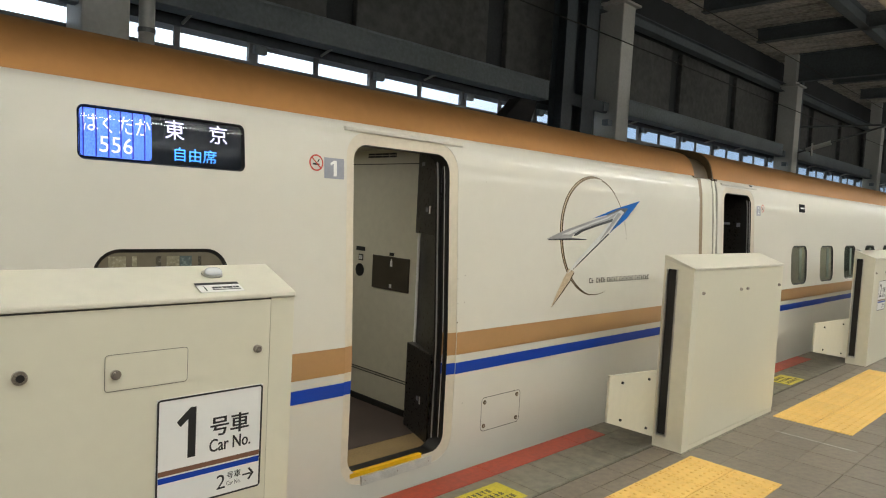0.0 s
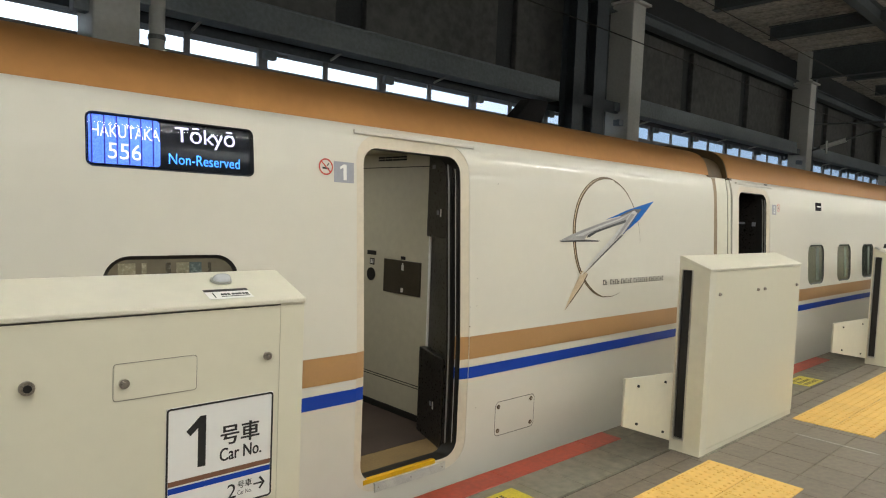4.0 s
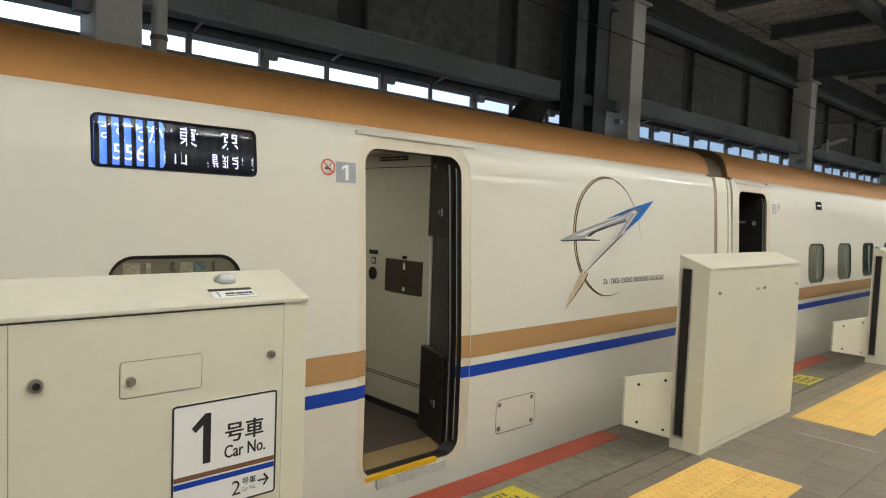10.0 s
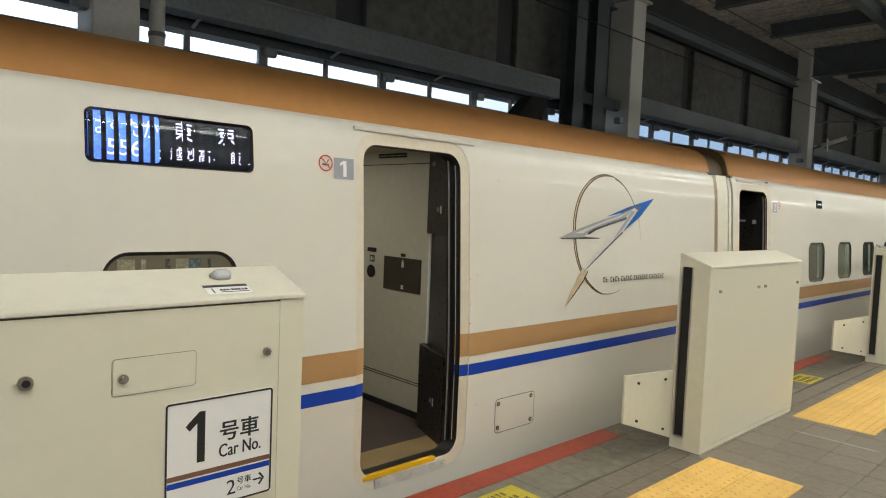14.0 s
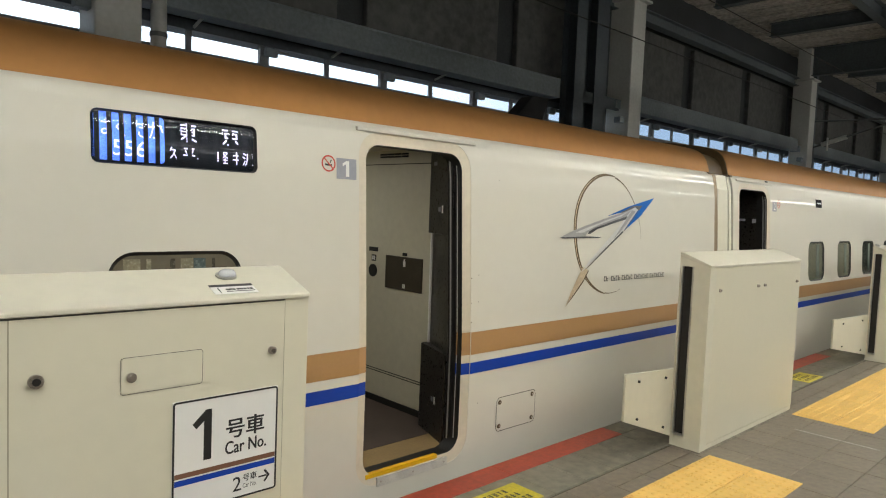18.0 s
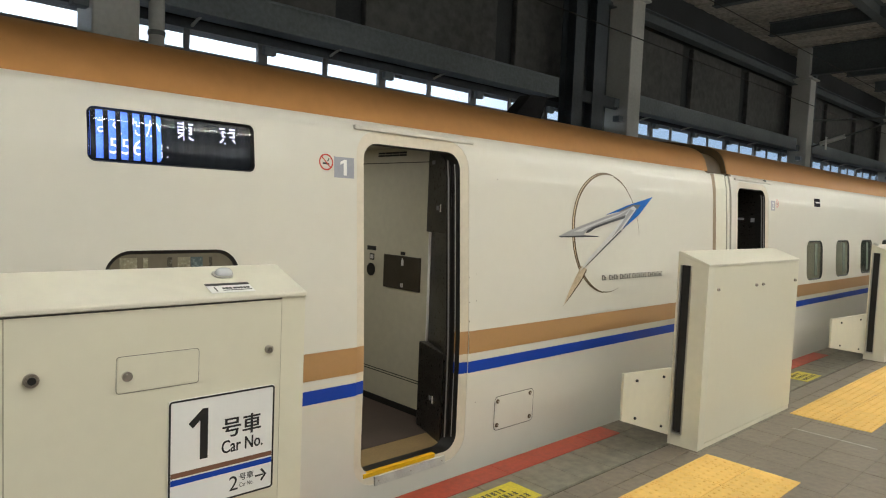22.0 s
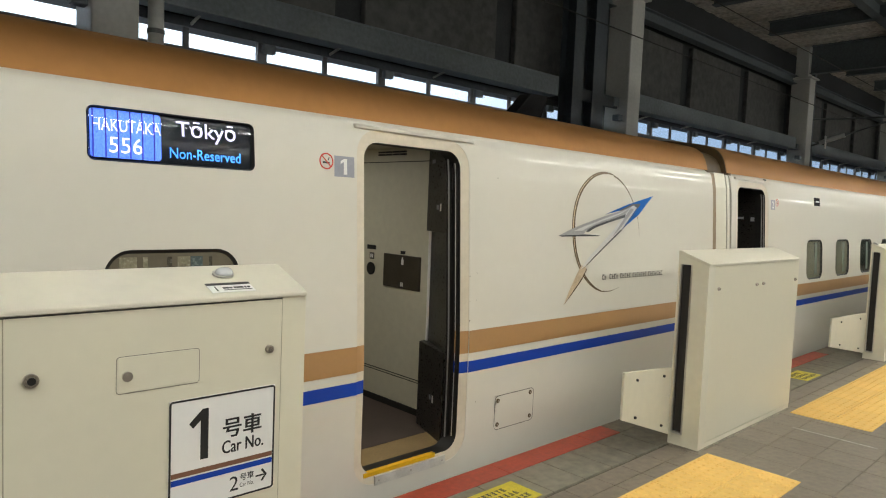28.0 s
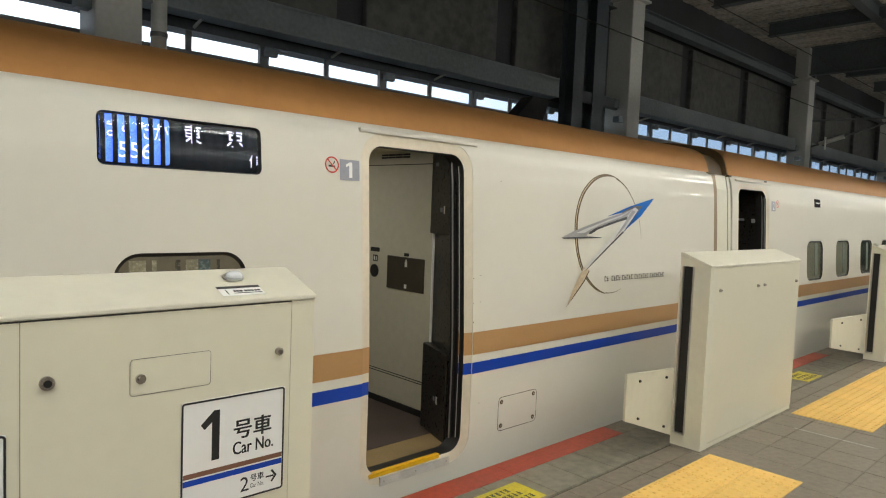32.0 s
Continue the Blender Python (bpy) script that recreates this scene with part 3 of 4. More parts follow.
for k, (mx, my, w, h) in enumerate(((5.27, -0.36, 0.16, 0.05), (5.22, -0.43, 0.10, 0.04), (5.26, -0.52, 0.14, 0.05))):
    chalk = part("floor_scuff", prism(round_rect(mx - w / 2, mx + w / 2, my - h / 2, my + h / 2, h * 0.45, 4), 2, 0.0, 0.0015), CHALK)
    tagged(chalk, "pale worn mark on the platform pavers", "floor mark", "floor marks")

# ---- the train ----
STRIPES = ((0.563, 0.635, BLUE), (0.686, 0.829, BROWN))


def side_shell(x0, x1, holes, far=False):
    poly = [(y, z) for y, z in SIDE + SHOULDER[:1]]
    poly += [(y + 0.09, z) for y, z in poly[::-1]]
    if far:
        poly = [(2 * MID - y, z) for y, z in poly]
    bm = prism(poly, 0, x0, x1)
    if not holes:
        return mesh_of(bm, IVORY, "body_side", True)
    return cut(bm, [prism(h, 1, 0.6, 1.6) for h in holes], IVORY, "body_side")


def roof_shell(x0, x1, rise=1.0, drop=0.0, material=None):
    top = [(y + drop, 2.07 + (z - 2.07) * rise - drop * 0.6) for y, z in SHOULDER]
    full = top + [(2 * MID - y, z) for y, z in top[-2::-1]]
    inner = [(y + (MID - y) * 0.06, z - 0.06) for y, z in full]
    bm = prism(full + inner[::-1], 0, x0, x1)
    return mesh_of(bm, material or COPPER, "roof", True)


def stripe(x0, x1, z0, z1, material, parent):
    part("stripe", on_skin(face_bm([(x0, z0), (x1, z0), (x1, z1), (x0, z1)])), material, parent, "bronze painted stripe" if material is BROWN else "blue painted stripe")


def door_surround(parent, outer, inner, y_in=0.013):
    """The sunken rim of a doorway, its stripes carried round, and the tunnel behind it."""
    loops = [(outer, 0.002), (inner, y_in), (inner, 0.125)]
    bm = bmesh.new()
    rings = [[bm.verts.new((x, yside(z) + d, z)) for x, z in loop] for loop, d in loops]
    for r, (a, b) in enumerate(zip(rings, rings[1:])):
        for i in range(len(a)):
            j = (i + 1) % len(a)
            bm.faces.new((a[i], a[j], b[j], b[i])).material_index = 3 if r == 1 else 0
    for z0, z1, _ in STRIPES:
        for z in (z0, z1):
            bmesh.ops.bisect_plane(bm, geom=bm.verts[:] + bm.edges[:] + bm.faces[:], plane_co=(0, 0, z), plane_no=(0, 0, 1), dist=1e-5)
    for f in bm.faces:
        z, y = f.calc_center_median().z, f.calc_center_median().y
        if f.material_index == 3:
            continue
        for k, (z0, z1, _) in enumerate(STRIPES):
            if z0 < z < z1:
                f.material_index = k + 1
    return part("door_frame", bm, [FRAME_PAINT, BLUE, BROWN, BLACK], parent, "cream door surround with grimy edges", smooth=True)


def surround_outlines(out, inn):
    """Two matching rounded outlines with points every few centimetres."""
    both = [[], []]
    a, b = round_rect(*out, 0.15, 8), round_rect(*inn, 0.10, 8)
    for k in range(len(a)):
        p, q, r, s = a[k], a[(k + 1) % len(a)], b[k], b[(k + 1) % len(a)]
        n = max(1, int(math.hypot(q[0] - p[0], q[1] - p[1]) / 0.05))
        for i in range(n):
            both[0].append((p[0] + (q[0] - p[0]) * i / n, p[1] + (q[1] - p[1]) * i / n))
            both[1].append((r[0] + (s[0] - r[0]) * i / n, r[1] + (s[1] - r[1]) * i / n))
    return both


def window_pane(parent, x0, x1, z0, z1, r=0.11, pane=None):
    w = part("window", on_skin(face_bm(round_rect(x0, x1, z0, z1, r, 8)), lift=-0.012), pane or TRAIN_GLASS, parent, "dark tinted window pane")
    bm = bmesh.new()
    a, b = round_rect(x0, x1, z0, z1, r, 8), round_rect(x0 + 0.016, x1 - 0.016, z0 + 0.016, z1 - 0.016, r - 0.016, 8)
    va, vb = [bm.verts.new((x, yside(z) - 0.001, z)) for x, z in a], [bm.verts.new((x, yside(z) + 0.010, z)) for x, z in b]
    for i in range(len(a)):
        j = (i + 1) % len(a)
        bm.faces.new((va[i], va[j], vb[j], vb[i]))
    part("window_frame", bm, BLACK, w)
    if pane is TRAIN_GLASS and x0 < 12:
        a = x0 + 0.55 * (x1 - x0)
        part("window_reveal", on_skin(face_bm([(a, z0 + 0.05), (a + 0.10, z0 + 0.05), (a + 0.10, z1 - 0.04), (a, z1 - 0.04)]), lift=-0.0105), BLIND, w)
    return w


def train_car(x0, x1, door_in, door_out, windows, label, rise=1.0, holes=(), roof_ends=None):
    """A carriage on its two sides, roof, floor and ends, with its doorway and panes."""
    c = thing("train_car", label, "train carriage", "train carriages")
    cutters = [round_rect(*door_out, 0.15)] + list(holes) + [round_rect(a, b, c0, d, 0.11, 8) for a, b, c0, d in windows]
    part("body_side", side_shell(x0, x1, cutters), IVORY, c, "glossy ivory painted side")
    part("body_side", side_shell(x0, x1, (), True), IVORY, c)
    part("roof", roof_shell(*(roof_ends or (x0, x1)), rise), COPPER, c, "copper-coloured rounded roof")
    part("underframe", box(x0 + 0.05, x1 - 0.05, 0.99, 4.1, -0.9, 0.03), BLACK, c)
    for xe in (x0, x1 - 0.06):
        part("end_wall", box(xe, xe + 0.055, 0.99, 4.1, 0.03, 2.06), BELLOWS, c)
    door_surround(c, *surround_outlines((door_out[0] - 0.004, door_out[1] + 0.004, door_out[2] - 0.004, door_out[3] + 0.004), door_in))
    for z0, z1, m in STRIPES:
        stripe(x0 + 0.01, door_out[0] - 0.001, z0, z1, m, c)
        stripe(door_out[1] + 0.001, x1 - 0.02, z0, z1, m, c)
    for w in windows:
        window_pane(c, *w, pane=WARM_GLASS if x1 < 3 else TRAIN_GLASS)
    return c


DISPLAY = (-3.562, -2.832, 1.733, 1.956)
DOOR_IN, DOOR_OUT = (-2.180, -1.440, 0.088, 1.940), (-2.236, -1.374, 0.028, 2.006)
car_one = train_car(-17.0, 2.028, DOOR_IN, DOOR_OUT, [(-3.505, -2.915, 0.868, 1.368), (-4.63, -4.04, 0.868, 1.368), (-5.75, -5.16, 0.868, 1.368)],
                    "ivory bullet train carriage with an open door", holes=[round_rect(*DISPLAY, 0.03)], roof_ends=(-17.0, 2.045))
D2_IN, D2_OUT = (2.63, 3.352, 0.088, 1.930), (2.56, 3.415, 0.028, 1.990)
car_two = train_car(2.45, 27.3, D2_IN, D2_OUT, [(4.645 + 1.130 * k, 5.230 + 1.130 * k, 0.868, 1.368) for k in range(19)],
                    "ivory bullet train carriage coupled behind another", rise=1.18, roof_ends=(2.485, 27.3))

# the gangway between the carriages
part("gangway_panel", prism([(yside(z) + 0.010, z) for z in (-0.9, 0, 0.5, 1.0, 1.3, 1.6, 1.9, 2.045)] + [(1.25, 2.045), (1.25, -0.9)], 0, 2.122, 2.352), GATE_TOP, car_two, "cream gangway side panel")
part("gangway_hood", roof_shell(1.98, 2.60, 1.0, 0.045, BELLOWS), BELLOWS, car_two, "dark brown gangway hood")
part("gangway_hood", roof_shell(2.468, 2.484, 1.18, 0.003, BELLOWS), BELLOWS, car_two)
# The tan rib paints the shadow in the gap at the first carriage's end.
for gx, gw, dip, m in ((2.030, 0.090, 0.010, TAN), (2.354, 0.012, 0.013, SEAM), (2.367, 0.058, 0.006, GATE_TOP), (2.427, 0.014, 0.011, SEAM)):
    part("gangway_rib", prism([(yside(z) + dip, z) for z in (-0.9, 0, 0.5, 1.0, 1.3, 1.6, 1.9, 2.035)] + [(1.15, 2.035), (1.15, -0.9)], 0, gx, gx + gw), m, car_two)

# drip rails over the doors
for car, a, b in ((car_one, -2.240, -1.318), (car_two, 2.56, 3.51)):
    bm = box(a, b, 0.961, 1.0, 2.006, 2.029, 0.005, 3)
    part("drip_rail", bm, IVORY, car)

# door sill, plate, cabin
part("sill", box(-2.162, -1.620, 0.887, 0.918, 0.074, 0.101, 0.003), YELLOW, car_one, "yellow door sill strip")
plate = part("sill_plate", box(-2.086, -1.543, 0.877, 0.90, 0.018, 0.071, 0.001), DULL_PLATE, car_one, "bare metal plate under the sill")
for px in (-2.06, -1.82, -1.57):
    part("screw", rod((px, 0.875, 0.045), (px, 0.879, 0.045), 0.005, 8), BOLT, plate)
part("threshold", box(-2.2, -1.42, 0.919, 0.954, 0.03, 0.086), BLACK, car_one)
part("cabin_floor", box(-2.7, -1.2, 0.956, 1.235, 0.035, 0.082), CABIN_MAT, car_one, "ochre floor by the door")
part("cabin_floor", box(-2.7, -1.2, 1.238, 4.0, 0.035, 0.082), CABIN_FLOOR, car_one, "dark brown cabin floor")
wall = part("cabin_wall", box(-1.205, -1.16, 1.40, 4.0, 0.03, 2.05), CABIN_WALL, car_one, "grey-beige cabin partition")
for z in (0.316, 0.334, 1.914):
    part("seam", box(-1.2075, -1.203, 1.40, 4.0, z, z + 0.006), SEAM, wall)
part("skirting", box(-1.215, -1.203, 1.40, 4.0, 0.082, 0.128), BLACK, wall)
part("folding_seat", box(-1.215, -1.203, 1.550, 1.972, 0.983, 1.232, 0.004), BRONZE_PLATE, wall, "dark bronze plate on the wall")
part("mark", boxes([(-1.217, -1.214, 1.735, 1.760, 1.16, 1.20), (-1.217, -1.214, 1.742, 1.753, 1.20, 1.215)]), SIGN_WHITE, wall)
part("mark", boxes([(-1.217, -1.214, 1.735, 1.745, 1.0, 1.03), (-1.217, -1.214, 1.75, 1.76, 1.0, 1.03)]), SIGN_WHITE, wall)
part("name_plate", box(-1.209, -1.203, 1.73, 1.78, 1.238, 1.262), BLACK, wall)
part("name_plate", box(-1.209, -1.203, 2.08, 2.19, 1.248, 1.281), BLACK, wall)
part("name_plate", box(-1.209, -1.203, 2.10, 2.155, 1.172, 1.222), SEAM, wall)
part("name_plate", boxes([(-1.2095, -1.2085, 2.11, 2.12, 1.182, 1.212), (-1.2095, -1.2085, 2.13, 2.145, 1.182, 1.212)]), SIGN_WHITE, wall)
part("handle_cup", rod((-1.212, 2.135, 1.098), (-1.2, 2.135, 1.098), 0.050, 24), BLACK, wall, "round black recess")
for k in range(4):
    part("vent_slat", box(-1.212, -1.203, 1.755 + 0.085 * k, 1.828 + 0.085 * k, 1.966, 1.979), BLACK, wall)
    part("vent_slat", box(-1.212, -1.203, 1.755 + 0.085 * k, 1.828 + 0.085 * k, 1.985, 1.998), BLACK, wall)
part("cabin_ceiling", box(-2.7, -1.2, 1.10, 4.0, 2.02, 2.05), CABIN_WALL, car_one)
part("cabin_wall", box(-2.75, -2.7, 1.09, 4.0, 0.03, 2.05), CABIN_WALL, car_one)
part("cabin_wall", box(-2.7, -1.2, 4.0, 4.05, 0.03, 2.05), CABIN_WALL, car_one)
part("caution_label", prism([(-1.340, 1.296), (-1.317, 1.350), (-1.315, 1.349), (-1.338, 1.295)], 2, 1.888, 1.913), GREY_PLATE, car_one)
part("door_pocket", prism([(-1.448, 1.010), (-1.222, 1.45), (-1.2, 1.45), (-1.2, 1.005)], 2, 0.035, 2.02), BLACK_GLOSS, car_one, "black door pocket")
for z0, z1, q in ((1.43, 1.99, -1.285), (0.04, 0.665, -1.312)):
    b = part("mechanism_box", prism([(-1.452, 1.03), (q, 1.42), (-1.24, 1.42), (-1.40, 1.02)], 2, z0, z1, 0.006), BLACK_GLOSS, car_one)
for zc, off in ((1.58, 0.0), (0.315, -0.0065)):
    part("caution_label", prism([(x + off, y) for x, y in ((-1.391, 1.190), (-1.372, 1.232), (-1.370, 1.231), (-1.389, 1.189))], 2, zc, zc + 0.03), GREY_PLATE, car_one)
    part("caution_label", prism([(x + off, y) for x, y in ((-1.410, 1.148), (-1.401, 1.168), (-1.399, 1.167), (-1.408, 1.147))], 2, zc - 0.01, zc + 0.04), SIGN_WHITE, car_one)
part("grab_pole", rod((-1.262, 1.398, 0.66), (-1.262, 1.405, 1.44), 0.010, 12), SIGN_WHITE, car_one, "thin pale grab pole", smooth=True)
heights = [0.14 + 0.15 * k for k in range(13)]
for d0, d1, xa, m in ((0.086, 0.122, -1.455, BLACK), (0.094, 0.102, -1.461, SILVER), (0.046, 0.054, -1.446, SILVER_LIGHT), (0.026, 0.046, -1.446, BLACK)):
    run = prism([(yside(z) + d0, z) for z in heights] + [(yside(z) + d1, z) for z in heights[::-1]], 0, xa, -1.437)
    part("door_edge", run, m, car_one, "bright metal door edge" if m in (SILVER, SILVER_LIGHT) else "black rubber door edge")
for z0, z1, m in STRIPES:
    part("door_edge_stripe", box(-1.4485, -1.4365, 0.927, 0.935, z0, z1), m, car_one, "stripe carried over the door edge")
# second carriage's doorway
# The cabin's darkness is painted: a black sheet close behind the doorway.
part("cabin_wall", box(2.5, 3.6, 1.55, 1.6, 0.03, 2.05), BLACK_GLOSS, car_two, "black sheet standing in for the unlit cabin")
part("cabin_floor", box(2.5, 3.6, 0.985, 1.6, 0.03, 0.082), CABIN_FLOOR, car_two)
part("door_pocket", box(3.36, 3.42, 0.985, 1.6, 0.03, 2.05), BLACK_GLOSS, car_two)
part("grab_pole", rod((2.86, 1.3, 0.7), (2.86, 1.3, 1.5), 0.012, 10), CHROME, car_two)
for ex, d, m in ((3.338, 0.046, SILVER), (3.343, 0.022, SILVER)):
    run = prism([(yside(z) + d, z) for z in heights] + [(yside(z) + d + 0.008, z) for z in heights[::-1]], 0, ex, 3.351)
    part("door_edge", run, m, car_two, "thin metal door edge")
part("caution_label", box(3.354, 3.359, 1.18, 1.27, 1.595, 1.62), GREY_PLATE, car_two)
part("caution_label", box(3.354, 3.359, 1.06, 1.10, 1.575, 1.62), GREY_PLATE, car_two)
part("side_lamp", on_skin(box(4.895, 5.105, -0.004, 0.01, 1.80, 1.904, 0.004), 0.002), MATTE_BLACK, car_two, "small black side lamp")
# A pale bar paints the glint across the black lamp.
part("lamp_glint", on_skin(box(4.935, 5.075, -0.006, 0.0, 1.845, 1.862, 0.002), 0.002), SILVER_LIGHT, car_two)

# curtains and seats showing through the first carriage's pane
CURTAIN = mat("warm_grey_curtain", (0.25, 0.225, 0.155), 0.25, vary=0.15, scale=14, coat=0.6)
SEAT = mat("blue_green_seat_back", (0.10, 0.13, 0.125), 0.25, vary=0.2, scale=12, coat=0.6)
SHADE = mat("dark_window_post", (0.075, 0.066, 0.048), 0.25, vary=0.15, scale=12, coat=0.6)
for name, a, b, m in (("curtain", -3.345, -3.325, CURTAIN), ("window_post", -3.245, -3.222, SHADE), ("curtain", -3.198, -3.142, CURTAIN), ("seat_back", -3.140, -3.085, SEAT), ("curtain", -3.055, -3.04, SHADE), ("curtain", -3.44, -3.37, CURTAIN)):
    part(name, on_skin(face_bm([(a, 0.92), (b, 0.92), (b, 1.336), (a, 1.336)]), lift=-0.0112), m, car_one)

# small scuffs and specks of dirt round the door
rnd = random.Random(4)
for k in range(26):
    sx = rnd.choice((-1.374, -1.372, -1.40, -2.238, -1.30, -1.1)) + rnd.uniform(-0.012, 0.012)
    sz, w, h = rnd.uniform(0.35, 1.85), rnd.uniform(0.002, 0.006), rnd.uniform(0.002, 0.009)
    if sx > -1.374 or sx < -2.236:
        part("scuff", on_skin(face_bm([(sx - w, sz), (sx, sz - h * 0.5), (sx + w, sz + h * 0.3), (sx, sz + h)]), 0.0025), BRONZE, car_one)
# hatch
hatch = part("hatch", on_skin(prism(round_rect(-1.103, -0.707, 0.138, 0.360, 0.03), 1, -0.002, 0.004), 0.001), IVORY, car_one, "access hatch with four bolts")
part("hatch_seam", on_skin(outline(-1.108, -0.702, 0.133, 0.365, 0.034, 0.004), 0.0045), SEAM, hatch)
for hx, hz in ((-1.075, 0.330), (-0.740, 0.334), (-1.074, 0.169), (-0.737, 0.167)):
    part("bolt", rod((hx, 0.874, hz), (hx, 0.882, hz), 0.015, 12), BRONZE, hatch)
    part("bolt_core", rod((hx, 0.872, hz), (hx, 0.876, hz), 0.006, 8), BOLT, hatch)

# car numbers and no-smoking marks
def car_number(car, x0, x1, z0, z1, digit, cx, cz, r):
    p = part("number_plate", on_skin(face_bm([(x0, z0), (x1, z0), (x1, z1), (x0, z1)])), GREY_PLATE, car, "blue-grey square with a white digit")
    if digit == "1":
        w, h = x1 - x0, z1 - z0
        one = [(0.46, 0.12), (0.46, 0.72), (0.30, 0.62), (0.30, 0.76), (0.48, 0.88), (0.62, 0.88), (0.62, 0.12)]
        part("digit", on_skin(face_bm([(x0 + a * w, z0 + b * h) for a, b in one]), 0.005), SIGN_WHITE, p)
    else:
        part("digit", on_skin(text_bm(digit, (x0 + x1) / 2, z0 + 0.15 * (z1 - z0), 0.7 * (z1 - z0), align="CENTER"), 0.005), SIGN_WHITE, p)
    m = part("no_smoking_mark", on_skin(ring_bm(cx, cz, r, r * 0.82), 0.0035), RED_INK, car, "red no-smoking circle")
    part("slash", on_skin(bar_bm((cx - r * 0.6, cz + r * 0.6), (cx + r * 0.6, cz - r * 0.6), r * 0.16), 0.004), RED_INK, m)
    part("cigarette", on_skin(bar_bm((cx - r * 0.5, cz - r * 0.15), (cx + r * 0.45, cz - r * 0.2), r * 0.22), 0.0037), INK, m)
    part("smoke", on_skin(bar_bm((cx + r * 0.2, cz + r * 0.1), (cx + r * 0.4, cz + r * 0.45), r * 0.14), 0.0037), INK, m)


def ring_bm(cx, cz, r1, r2, a0=0, a1=360, n=40, taper=None):
    bm = bmesh.new()
    out, inn = [], []
    for k in range(n + 1):
        t = radians(a0 + (a1 - a0) * k / n)
        w = (r1 - r2) * (taper(k / n) if taper else 1)
        for lst, r in ((out, r1), (inn, r1 - w)):
            lst.append(bm.verts.new((cx + r * math.cos(t), 0, cz + r * math.sin(t))))
    for k in range(n):
        bm.faces.new((out[k], out[k + 1], inn[k + 1], inn[k]))
    return bm


def bar_bm(a, b, w):
    a, b = Vector(a), Vector(b)
    d = (b - a).normalized()
    q = Vector((-d.y, d.x)) * w / 2
    return face_bm([a + q, b + q, b - q, a - q])


car_number(car_one, -2.383, -2.256, 1.736, 1.845, "1", -2.432, 1.812, 0.043)
car_number(car_two, 3.472, 3.592, 1.715, 1.826, "2", 3.655, 1.80, 0.045)

def on_side(bm, lift):
    """The emblem leans with the body below its arrow head."""
    for v in bm.verts:
        v.co.x += 0.033 * min(1.0, max(0.0, (1.77 - v.co.z) / 0.34))
    return on_skin(bm, lift)


# the emblem: ring, wing, stem, head and tail
emblem = part("emblem_ring", on_side(ring_bm(0.152, 1.452, 0.472, 0.441, 75, 262, 48, lambda u: 0.2 + 1.0 * math.sin(math.pi * u) ** 0.7), 0.0025), BRONZE, car_one, "thin bronze ring of the emblem")
part("ring_gleam", on_side(ring_bm(0.152, 1.452, 0.462, 0.452, 100, 240, 36, lambda u: math.sin(math.pi * u)), 0.0035), PALE_BRONZE, emblem)
part("ring_thin", on_side(ring_bm(0.152, 1.452, 0.470, 0.456, -5, 75, 24, lambda u: 0.12 + 0.9 * u), 0.0025), BRONZE, emblem)
part("ring_thin", on_side(ring_bm(0.152, 1.452, 0.468, 0.460, 262, 290, 12, lambda u: 1 - 0.8 * u), 0.0025), BRONZE, emblem)
part("emblem_wing", on_side(face_bm([(-0.493, 1.426), (-0.33, 1.475), (-0.2, 1.507), (0.103, 1.575), (0.33, 1.62), (0.545, 1.682), (0.50, 1.615), (0.415, 1.598), (0.2, 1.553), (-0.054, 1.498), (-0.15, 1.46), (-0.174, 1.440), (0.034, 1.427)]), 0.0045), SILVER, emblem, "silver wing of the emblem")
part("emblem_gleam", on_side(face_bm([(-0.30, 1.462), (-0.18, 1.493), (0.103, 1.558), (0.33, 1.606), (0.50, 1.655), (0.33, 1.595), (0.05, 1.532), (-0.10, 1.494), (-0.2, 1.462)]), 0.0053), SILVER_LIGHT, emblem)
part("emblem_edge", on_side(face_bm([(0.424, 1.600), (0.40, 1.572), (0.2, 1.535), (-0.02, 1.488), (-0.11, 1.455), (-0.15, 1.452), (-0.13, 1.470), (-0.054, 1.498), (0.2, 1.553)]), 0.0062), SILVER_DARK, emblem)
part("emblem_edge", on_side(face_bm([(-0.493, 1.427), (-0.46, 1.419), (0.0, 1.421), (0.034, 1.427), (-0.174, 1.434)]), 0.0062), SILVER_DARK, emblem)
part("emblem_stem", on_side(face_bm([(0.545, 1.682), (0.60, 1.662), (0.339, 1.475), (0.10, 1.345), (-0.07, 1.25), (-0.229, 1.165), (-0.11, 1.262), (0.05, 1.36), (0.26, 1.49), (0.415, 1.60)]), 0.0050), SILVER_LIGHT, emblem, "silver stem of the emblem")
part("emblem_gleam", on_side(face_bm([(0.50, 1.650), (0.55, 1.640), (0.32, 1.478), (0.20, 1.41), (0.30, 1.49)]), 0.0056), SILVER, emblem)
part("emblem_edge", on_side(face_bm([(0.339, 1.478), (0.352, 1.468), (0.10, 1.333), (-0.12, 1.212), (-0.20, 1.170), (-0.07, 1.25), (0.10, 1.347)]), 0.0062), SILVER_DARK, emblem)
part("emblem_head", on_side(face_bm([(0.122, 1.592), (0.44, 1.675), (0.862, 1.762), (0.62, 1.60), (0.352, 1.478), (0.60, 1.660), (0.545, 1.682), (0.33, 1.625)]), 0.0070), SKY_BLUE, emblem, "bright blue arrow head of the emblem")
part("emblem_edge", on_side(face_bm([(0.66, 1.690), (0.53, 1.686), (0.33, 1.629), (0.33, 1.620), (0.545, 1.674), (0.60, 1.652), (0.352, 1.474), (0.40, 1.50)]), 0.0076), SILVER_DARK, emblem)
